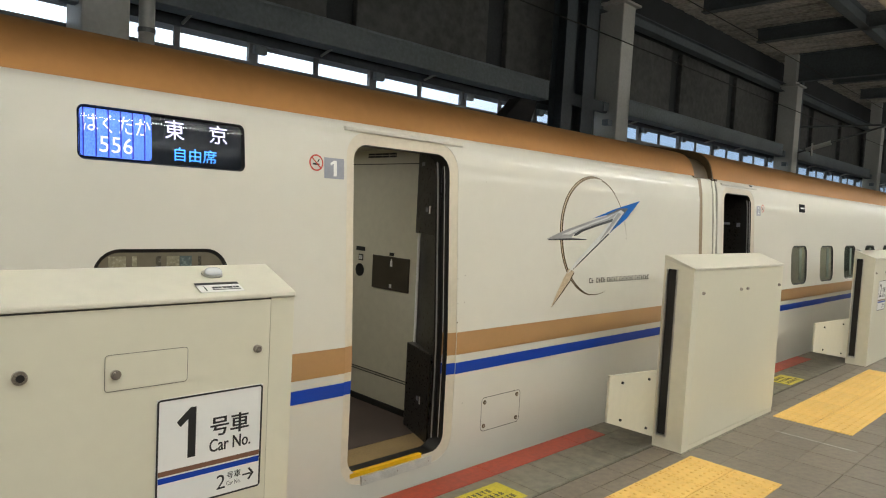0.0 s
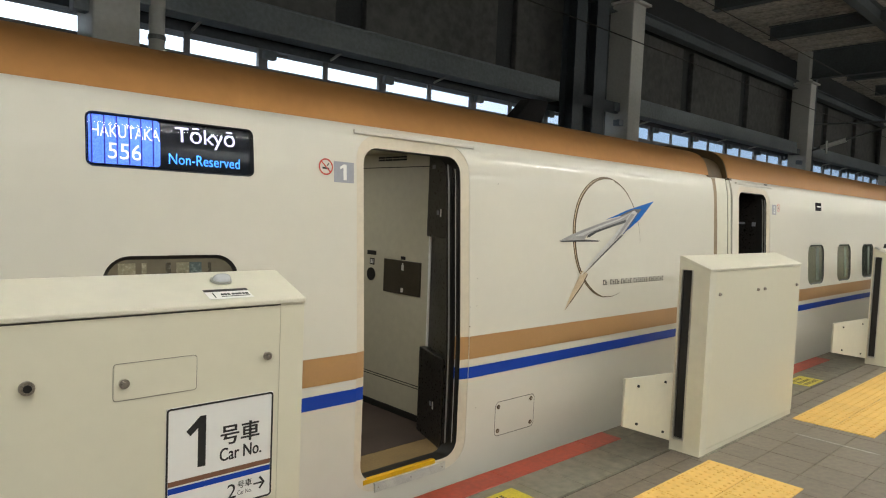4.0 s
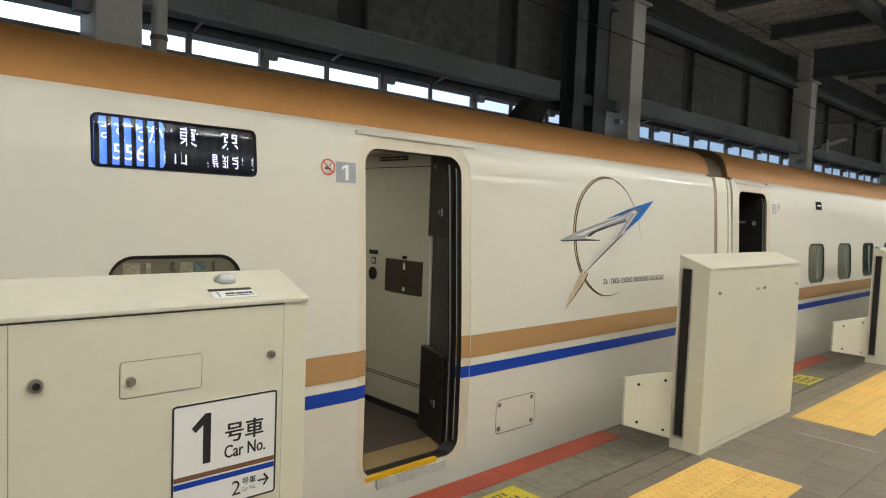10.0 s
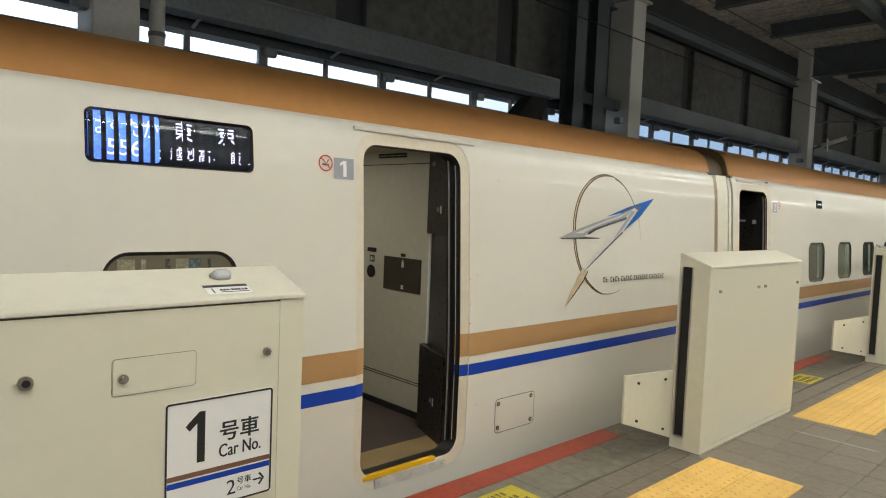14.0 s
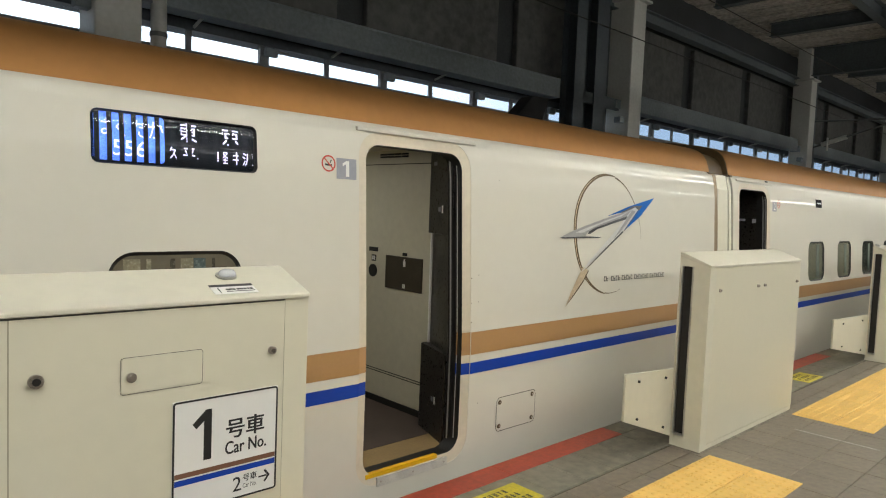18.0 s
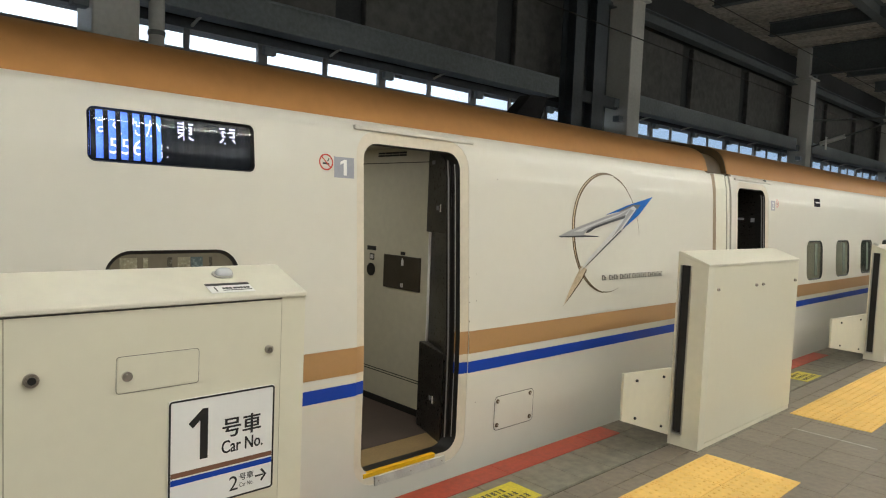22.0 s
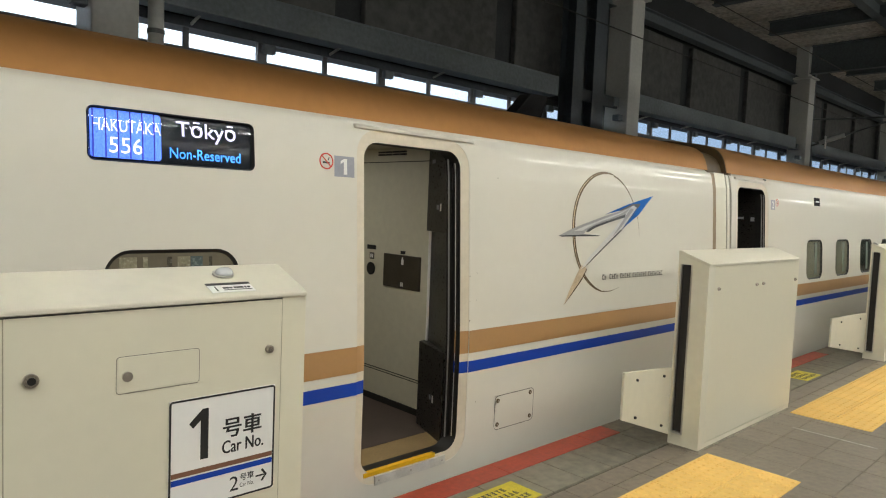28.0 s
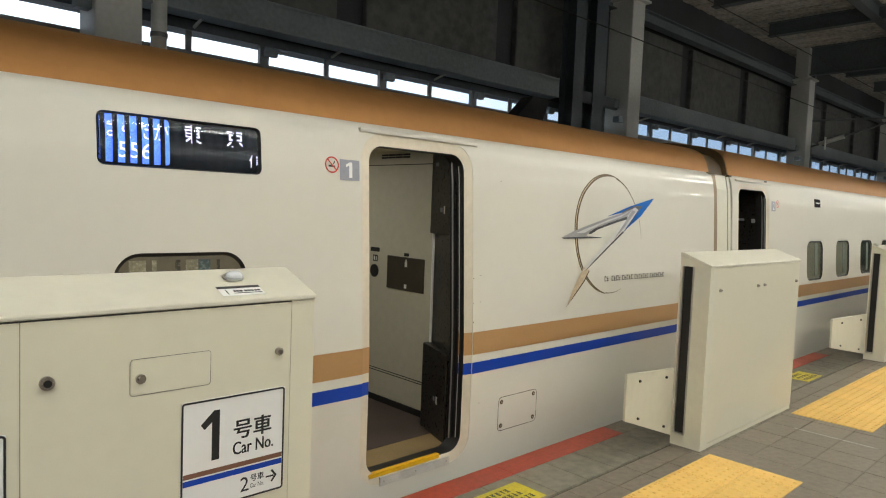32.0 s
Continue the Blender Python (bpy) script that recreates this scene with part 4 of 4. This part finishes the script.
part("emblem_tail", on_side(face_bm([(-0.205, 1.205), (-0.14, 1.18), (-0.198, 1.112), (-0.318, 1.012), (-0.428, 0.918), (-0.36, 1.02), (-0.27, 1.135)]), 0.0045), PALE_BRONZE, emblem, "pale bronze tail of the emblem")
part("emblem_edge", on_side(face_bm([(-0.14, 1.18), (-0.135, 1.170), (-0.198, 1.095), (-0.32, 0.997), (-0.428, 0.918), (-0.318, 1.012), (-0.198, 1.112)]), 0.0056), BRONZE, emblem)
# the company lettering, as plain letter-sized bars
lx = 0.108
for count, wide, gap in ((2, 0.031, 0.038), (4, 0.0335, 0.022), (5, 0.0335, 0.022), (7, 0.0325, 0.020), (7, 0.0355, 0.0)):
    word = bmesh.new()
    for k in range(count):
        a = lx + wide * k
        for x0, x1, z0, z1 in ((a, a + 0.008, 1.082, 1.122), (a + 0.008, a + wide * 0.72, 1.113 - 0.016 * (k % 2), 1.122 - 0.016 * (k % 2)), (a + 0.008, a + wide * 0.72, 1.082, 1.0895)):
            word.faces.new([word.verts.new((x, 0, z)) for x, z in ((x0, z0), (x1, z0), (x1, z1), (x0, z1))])
    part("lettering_bar", on_skin(word, 0.004), SEAM, car_one)
    lx += wide * count + gap

# ---- the destination display ----
display = thing("destination_display", "lit blue and white LED destination display on the carriage side", "display", at=(0, 0, 0))
part("housing", on_skin(prism(round_rect(*DISPLAY, 0.03), 1, 0, 0.03), -0.03), SMOKE_GLASS, display)
rim = bmesh.new()
ra, rb = round_rect(*DISPLAY, 0.03), round_rect(DISPLAY[0] + 0.006, DISPLAY[1] - 0.006, DISPLAY[2] + 0.006, DISPLAY[3] - 0.006, 0.026)
va, vb = [rim.verts.new((x, yside(z) - 0.001, z)) for x, z in ra], [rim.verts.new((x, yside(z) + 0.024, z)) for x, z in rb]
for i in range(len(ra)):
    rim.faces.new((va[i], va[(i + 1) % len(ra)], vb[(i + 1) % len(ra)], vb[i]))
part("rim", rim, BLACK, display)
SCAN, LIT, FIRST = 0.0485, 0.028, -3.5255
field = round_rect(-3.545, -3.262, 1.748, 1.946, 0.014, 4)
part("screen", on_skin(prism(field, 1, 0, 0.004), -0.018), LED_BLUE, display, "speckled blue LED field")
for k in range(6):
    gx = FIRST + SCAN * k - 0.0125
    part("led_gap", on_skin(prism([(gx, 1.749), (gx + 0.0055, 1.749), (gx + 0.0055, 1.945), (gx, 1.945)], 1, 0, 0.001), -0.0125), LED_DEEP, display, "dark gap between LED columns")


def led_text(name, body, x, z, h, w, material, depth, label):
    """One lit word of the display; it sinks behind the dark face when the display changes."""
    return part(name, on_skin(text_bm(body, x, z, h, w), -depth), material, display, label)


japanese = [led_text("led_lettering", b, x, z, h, w, LED_WHITE, d, "white LED lettering") for b, x, z, h, w, d in (
    ("はくたか", -3.537, 1.849, 0.076, 0.270, 0.0135), ("東", -3.200, 1.853, 0.086, 0.087, 0.0265), ("京", -2.994, 1.854, 0.086, 0.087, 0.0265))]
number = led_text("led_lettering", "556", -3.474, 1.769, 0.066, 0.133, LED_WHITE, 0.0135, "white LED train number")
english = [led_text("led_lettering", b, x, z, h, w, LED_WHITE, d, "white LED lettering") for b, x, z, h, w, d in (
    ("HAKUTAKA", -3.538, 1.857, 0.050, 0.274, 0.0135), ("Tōkyō", -3.192, 1.845, 0.090, 0.278, 0.0265))]
notice_japanese = led_text("seat_notice", "自由席", -3.158, 1.759, 0.062, 0.196, LED_CYAN, 0.0265, "blue LED seat notice")
notice_english = led_text("seat_notice", "Non-Reserved", -3.222, 1.766, 0.046, 0.330, LED_CYAN, 0.0265, "blue LED seat notice")
unlit = []
for k in range(-1, 14):
    gx = FIRST + SCAN * k + LIT
    near = k < 5
    if -3.56 < gx < -2.86:
        bar = prism([(max(gx, -3.55), 1.742), (gx + SCAN - LIT, 1.742), (gx + SCAN - LIT, 1.948), (max(gx, -3.55), 1.948)], 1, 0, 0.001)
        unlit.append(part("unlit_column", on_skin(bar, -0.0118 if near else -0.0252), UNLIT, display, "unlit dark LED column"))

MESSAGE = "停車駅：新高岡、富山、黒部宇奈月温泉、糸魚川、上越妙高、飯山、長野、上田、佐久平、軽井沢、大宮、上野、東京"
running = []
advance = 0.0
for letter in MESSAGE + "停":
    small = letter in "、："
    if small:
        glyph = text_bm(letter, 0.004, 1.769, 0.018 if letter == "、" else 0.042, 0.016 if letter == "、" else 0.012)
    else:
        glyph = text_bm(letter, 0.0, 1.767, 0.059, 0.053)
    running.append((part("message_character", on_skin(glyph, -0.0266), LED_WHITE, display), advance))
    advance += 0.092 if small else 0.0629

pane = prism(round_rect(DISPLAY[0] + 0.007, DISPLAY[1] - 0.007, DISPLAY[2] + 0.007, DISPLAY[3] - 0.007, 0.025), 1, 0, 0.002)
for v in pane.verts:
    v.co.y += yside(1.845) + 0.004 + 0.077 * (v.co.z - 1.845)
part("cover_glass", pane, COVER_GLASS, display, "clear cover glass").visible_shadow = False


def motions():
    """The display's changes: lit words come forward and sink back, and the running line goes from the right rim behind the blue field."""
    on, off = pose(0, 0, 0), pose(0, 0.03, 0)

    def shown(ob, spans):
        rows = [(0.0, on if spans[0][0] <= 0 else off)]
        for a, b in spans:
            if a > 0:
                rows += [(a - 0.05, off), (a + 0.03, on)]
            if b < 32.0:
                rows += [(b - 0.05, on), (b + 0.03, off)]
        rows.append((32.0, rows[-1][1]))
        walk(ob, rows)

    for ob in japanese:
        shown(ob, [(0.0, 1.25), (5.45, 26.85), (31.05, 32.0)])
    for ob in english:
        shown(ob, [(1.25, 5.45), (26.85, 31.05)])
    shown(notice_japanese, [(0.0, 1.25), (22.85, 26.85)])
    shown(notice_english, [(1.25, 5.45), (26.85, 31.05)])
    for ob in unlit:
        shown(ob, [(5.85, 22.5), (31.15, 32.0)])
    right, left, speed = -2.800, -3.330, 0.2562
    for k, (ob, far) in enumerate(running):
        start = 6.5 + (far - 0.147) / speed if k < len(MESSAGE) else 31.68
        end = start + (right - left) / speed
        rows = [(0.0, pose(right, 0, 0)), (start, pose(right, 0, 0))]
        for j in range(1, 6):
            t = start + j * (end - start) / 5
            if t < 31.95:
                rows.append((t, pose(right + (left - right) * j / 5, 0, 0)))
        rows.append((32.0, pose(max(left, right - speed * (32.0 - start)), 0, 0)))
        walk(ob, rows)


# ---- the station shell ----
WALL_Y = 6.2
lower = part("wall_track", box(-40, 120, WALL_Y, WALL_Y + 0.3, -1.25, 3.30), WALL_PANEL)
tagged(lower, "grey concrete wall beyond the track", "wall", kind="structure")
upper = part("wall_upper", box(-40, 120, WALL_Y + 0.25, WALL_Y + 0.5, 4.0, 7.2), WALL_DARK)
tagged(upper, "dark weathered panel wall above the windows", "wall", kind="structure")
for k in range(-7, 30):
    x = 1.3 + 3.45 * k
    part("panel", box(x + 0.42, x + 3.34, WALL_Y + 0.13, WALL_Y + 0.252, 4.05, 5.90, 0.015, 1), WALL_PANEL, upper)
BAYS = ((-30.0, 6.9, 0.0), (6.9, 60.0, 0.13))
header = thing("wall_header", "blue-grey steel head over the window band", "wall trim", kind="structure")
window_band = thing("window_1", "long band of bright window panes above the track wall", "window", kind="structure")
for bx0, bx1, dz in BAYS:
    part("head", box(bx0, bx1, WALL_Y - 0.02, WALL_Y + 0.30, 3.645 + dz, 3.76 + dz), DARK_STEEL, header)
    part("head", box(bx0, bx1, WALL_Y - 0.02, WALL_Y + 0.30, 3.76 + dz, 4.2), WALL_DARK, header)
for k in range(60):
    x = -18.0 + 1.0 * k
    dz = 0.0 if x < 6.9 else 0.13
    thick = k % 2 == 0
    w = 0.13 if thick else 0.075
    part("mullion", box(x - w / 2 - 0.022, x + w / 2 - 0.022, WALL_Y + (-0.01 if thick else 0.03), WALL_Y + 0.075, 3.31, 3.66 + dz, 0.006, 1), ALU, window_band)
    if thick:
        latch = part("latch", box(x - 0.06, x + 0.12, WALL_Y - 0.12, WALL_Y - 0.03, 3.50 + dz, 3.62 + dz, 0.02, 2), STEELWORK, window_band)
        part("latch_arm", box(x + 0.10, x + 0.30, WALL_Y - 0.09, WALL_Y - 0.05, 3.575 + dz, 3.60 + dz, 0.008, 1), ALU, latch)
    part("pane", box(x + 0.04, x + 0.97, WALL_Y + 0.05, WALL_Y + 0.056, 3.31, 3.65 + dz), GLASS, window_band).visible_shadow = False
part("transom", box(-40, 6.9, WALL_Y - 0.03, WALL_Y + 0.12, 3.30, 3.40), ALU, window_band)
part("transom", box(6.9, 120, WALL_Y - 0.03, WALL_Y + 0.12, 3.30, 3.45), ALU, window_band)
girder = thing("girder", "blue-grey steel girder along the wall", "steel beam", kind="structure")
for a, b, z in ((-12.0, 5.75, 3.735), (8.4, 17.9, 3.82), (18.8, 28.1, 3.82), (28.9, 38, 3.82)):
    part("web", box(a, b, 5.725, 5.755, z + 0.02, z + 0.33), STEELWORK, girder)
    part("flange", box(a, b, 5.72, 6.02, z + 0.33, z + 0.355, 0.003, 1), STEELWORK, girder)
    part("flange", box(a, b, 5.72, 6.02, z, z + 0.02, 0.003, 1), STEELWORK, girder)
    n = int((b - a) / 2)
    for k in range(n):
        part("stay", rod((a + 1 + 2 * k, 5.9, z + 0.005), (a + 1.02 + 2 * k, 6.2, z - 0.05), 0.02, 6), COLUMN, girder)


def column(x):
    c = thing("column", "pale painted square steel column with a cap plate", "column", "station columns")
    part("shaft", box(x - 0.47, x, 5.5, 6.05, -1.25, 6.0, 0.02), COLUMN, c)
    part("cap", box(x - 0.56, x + 0.09, 5.42, 6.1, 6.0, 6.05, 0.006), COLUMN, c)
    part("neck", box(x - 0.40, x - 0.06, 5.6, 5.98, 6.05, 7.0, 0.01), COLUMN, c)
    part("bracket", boxes([(x - 0.02, x + 0.16, 5.7, 5.95, 3.82, 3.86), (x - 0.65, x - 0.45, 5.7, 5.95, 3.80, 3.98), (x - 0.62, x - 0.45, 5.6, 5.75, 3.5, 3.62)], 0.005), STEELWORK, c)
    return c


for cx in (-22.2, -12.0, -1.82, 8.25, 18.55, 28.8, 39.0):
    column(cx)
p = thing("downpipe", "pale grey downpipe beside a column", "pipe")
part("pipe", rod((-1.56, 5.75, -1.25), (-1.56, 5.75, 7.0), 0.085, 16), COLUMN, p, smooth=True)
for z in (3.38, 5.2):
    part("clamp", rod((-1.56, 5.75, z), (-1.56, 5.75, z + 0.05), 0.095, 16), ALU, p)
for x0, x1, in ((6.12, 6.45), (6.78, 7.18), (19.0, 19.2)):
    p = thing("steel_post", "blue-grey steel post against the wall", "steel post", "steel posts")
    part("flange", box(x0, x1, 5.68, 5.70, -1.25, 7.0), DARK_STEEL, p)
    part("web", box((x0 + x1) / 2 - 0.01, (x0 + x1) / 2 + 0.01, 5.70, 5.98, -1.25, 7.0), DARK_STEEL, p)
    part("flange", box(x0, x1, 5.98, 6.0, -1.25, 7.0), DARK_STEEL, p)
b = part("tie", box(6.45, 7.75, 5.72, 5.80, 3.76, 3.98), DARK_STEEL, p)
roof = part("ceiling", boxes([(-40, 120, -9.6, 6.7, 7.04, 7.2)] + [(-40 + 0.6 * k, -40 + 0.6 * k + 0.3, -9.6, 6.7, 7.022, 7.04) for k in range(260)]), DECK)
tagged(roof, "grey stained roof deck with shallow ribs", "ceiling", kind="structure")
# Roof beams use the darkened steel, so their shade is partly painted.
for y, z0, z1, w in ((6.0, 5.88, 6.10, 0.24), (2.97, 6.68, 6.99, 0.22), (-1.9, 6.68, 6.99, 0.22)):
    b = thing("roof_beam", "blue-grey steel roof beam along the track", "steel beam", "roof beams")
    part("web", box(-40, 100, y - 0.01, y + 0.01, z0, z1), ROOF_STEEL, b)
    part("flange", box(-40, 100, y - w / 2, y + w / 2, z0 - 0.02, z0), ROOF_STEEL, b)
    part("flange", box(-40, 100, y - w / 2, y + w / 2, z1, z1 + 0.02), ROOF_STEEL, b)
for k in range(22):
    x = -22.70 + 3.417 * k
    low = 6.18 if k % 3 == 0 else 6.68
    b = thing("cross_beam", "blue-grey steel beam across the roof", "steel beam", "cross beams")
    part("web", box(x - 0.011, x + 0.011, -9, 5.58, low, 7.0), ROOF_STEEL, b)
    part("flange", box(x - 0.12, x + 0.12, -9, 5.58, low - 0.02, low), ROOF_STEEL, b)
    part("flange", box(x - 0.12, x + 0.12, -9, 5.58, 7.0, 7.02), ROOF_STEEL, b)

# overhead wire and its arms
wire = thing("contact_wire", "thin overhead wire above the track", "wire")
part("wire", rod((-40.1, 2.6, 3.83), (120.1, 2.6, 3.83), 0.008, 6), BLACK, wire)
part("wire", rod((-40.1, 2.6, 4.75), (120.1, 2.6, 4.75), 0.008, 6), BLACK, wire)
for x in (18.4, 38.6):
    arm = thing("wire_arm", "overhead wire support arm with insulators", "support arm", "wire arms")
    part("tube", rod((x + 0.6, 5.7, 4.85), (x + 0.6, 2.58, 4.77), 0.03, 8), ALU, arm)
    part("tube", rod((x + 0.6, 5.7, 4.0), (x + 0.6, 3.3, 4.75), 0.03, 8), ALU, arm)
    part("insulator", rod((x + 0.6, 5.4, 4.10), (x + 0.6, 4.7, 4.31), 0.07, 10), COLUMN, arm)
    part("marker", box(x + 0.45, x + 0.6, 5.2, 5.22, 3.9, 4.3), COLUMN, arm)
# pantograph cover on the roof
fin = thing("roof_fin", "dark fin-shaped cover on the carriage roof", "roof equipment")
part("fin", prism([(0.10, 2.36), (0.42, 2.665), (0.66, 2.67), (0.53, 2.36)], 1, 1.95, 2.1, 0.01), MATTE_BLACK, fin)

# the luminaires over the platform
for y, _, wide, lx, lend in LAMP_ROWS:
    for k in range(34):
        x = -16 + 1.55 * k
        if x < lx - 0.5 or x + 1.5 > lend + 0.5:
            continue
        lum = thing("luminaire", "white fluorescent luminaire hung over the platform", "ceiling lamp", "luminaires")
        half = max(0.05, wide / 2 + 0.03)
        part("housing", box(x, x + 1.5, y - half, y + half, LAMP_Z + 0.02, LAMP_Z + 0.10, 0.01), GATE_TOP, lum)
        # Wide rows get an added glowing panel as fill, in place of tubes.
        if wide > 1:
            part("fill_panel", box(x + 0.02, x + 1.48, y - half + 0.02, y + half - 0.02, LAMP_Z - 0.005, LAMP_Z + 0.02), FILL_PANEL, lum, "added wide panel for fill light")
        else:
            part("tube", rod((x + 0.03, y, LAMP_Z), (x + 1.47, y, LAMP_Z), 0.013, 8), TUBE, lum)
        part("hanger", rod((x + 0.75, y, LAMP_Z + 0.09), (x + 0.75, y, 7.03), 0.012, 6), ALU, lum)
fascia = part("trim_fascia", box(-40, 60, -0.56, -0.46, 3.472, 3.572, 0.01), FRAME_PAINT)
tagged(fascia, "cream metal cable trough over the platform edge", "trim", kind="structure")
for k in range(24):
    part("hanger", rod((-20 + 3.42 * k, -0.51, 3.565), (-20 + 3.42 * k, -0.51, 7.03), 0.015, 6), ALU, fascia)
back = part("wall_back", box(-40, 120, -9.6, -9.3, -1.2, 7.1), WALL_PANEL)
tagged(back, "plain station wall behind the platform", "wall", kind="structure")
for x in (-40.3, 120):
    e = part("wall_end", box(x, x + 0.3, -9.6, 6.7, -1.25, 7.1), WALL_PANEL)
    tagged(e, "plain wall closing the hall", "wall", kind="structure")
town = part("distant_building", box(4, 30, 60, 75, -12, 10.5), DISTANT)
tagged(town, "pale buildings outside the windows", "building", kind="structure")

# ---- paving, piece by piece ----
TILE = 0.3
paver_me = mesh_of(box(0.002, TILE - 0.002, 0.002, TILE - 0.002, -0.03, 0.0, 0.003, 1), PAVER, "paver")
near_x, near_y = range(-4, 21), range(0, 8)
paving = part("paving", box(-40, 60, -9, 0.2215, -0.014, -0.0125), GROUT)
tagged(paving, "grey-brown square stone pavers with dark joints", "pavement", kind="structure")
X0, Y0 = 0.26, 0.05

for i in near_x:
    for j in near_y:
        x, y = X0 + TILE * i, Y0 - TILE * (j + 1)
        tile = part("paver", paver_me, None, paving)
        tile.location = (x, y, 0.0005 * ((i * 7 + j * 3) % 3) - 0.001)
rest = []
for i in range(-40, 90):
    for j in range(0, 24):
        if i in near_x and j in near_y:
            continue
        x, y = X0 + TILE * i, Y0 - TILE * (j + 1)
        rest.append((x + 0.002, x + TILE - 0.002, y + 0.002, y + TILE - 0.002, -0.013, 0.0))
rest += [(X0 + TILE * i + 0.002, X0 + TILE * (i + 1) - 0.002, 0.052, 0.198, -0.013, 0.0) for i in range(-40, 90)]
me = bpy.data.meshes.new("pavers_far")
verts, faces = [], []
for x0, x1, y0, y1, z0, z1 in rest:
    b = len(verts)
    verts += [(x0, y0, z0), (x1, y0, z0), (x1, y1, z0), (x0, y1, z0), (x0, y0, z1), (x1, y0, z1), (x1, y1, z1), (x0, y1, z1)]
    faces += [(b + 4, b + 5, b + 6, b + 7), (b, b + 1, b + 5, b + 4), (b + 1, b + 2, b + 6, b + 5), (b + 2, b + 3, b + 7, b + 6), (b + 3, b, b + 4, b + 7)]
me.from_pydata(verts, [], faces)
me.materials.append(PAVER)
far = part("pavers_far", me, None, paving)
tagged(far, "", kind="stuff")

def tactile_mesh(wide, name):
    """One yellow tile of a given width with rows of raised dots."""
    tile = box(0.003, wide - 0.003, 0.003, TILE - 0.003, -0.01, 0.006, 0.002, 1)
    for a in range(round(wide / 0.06)):
        for b in range(5):
            bmesh.ops.create_cone(tile, cap_ends=True, segments=8, radius1=0.013, radius2=0.007, depth=0.006, matrix=Matrix.Translation((0.03 + 0.06 * a, 0.03 + 0.06 * b, 0.0088)))
    return mesh_of(tile, TACTILE, name)


tac_me, half_me = tactile_mesh(TILE, "tactile_tile"), tactile_mesh(TILE / 2, "tactile_half_tile")
for xs, half in (([-0.12 - TILE * (k + 1) for k in range(10)], -0.12), ([1.55 + TILE * k for k in range(10)], None)):
    strip = thing("tactile_paving", "yellow tactile paving strip with raised dots", "tactile paving", "tactile paving", kind="structure")
    for y in (-0.356, -0.655):
        for x in xs:
            part("tactile_tile", tac_me, None, strip).location = (x, y, 0.0)
        if half is not None:
            part("tactile_tile", half_me, None, strip).location = (half, y, 0.0)

motions()
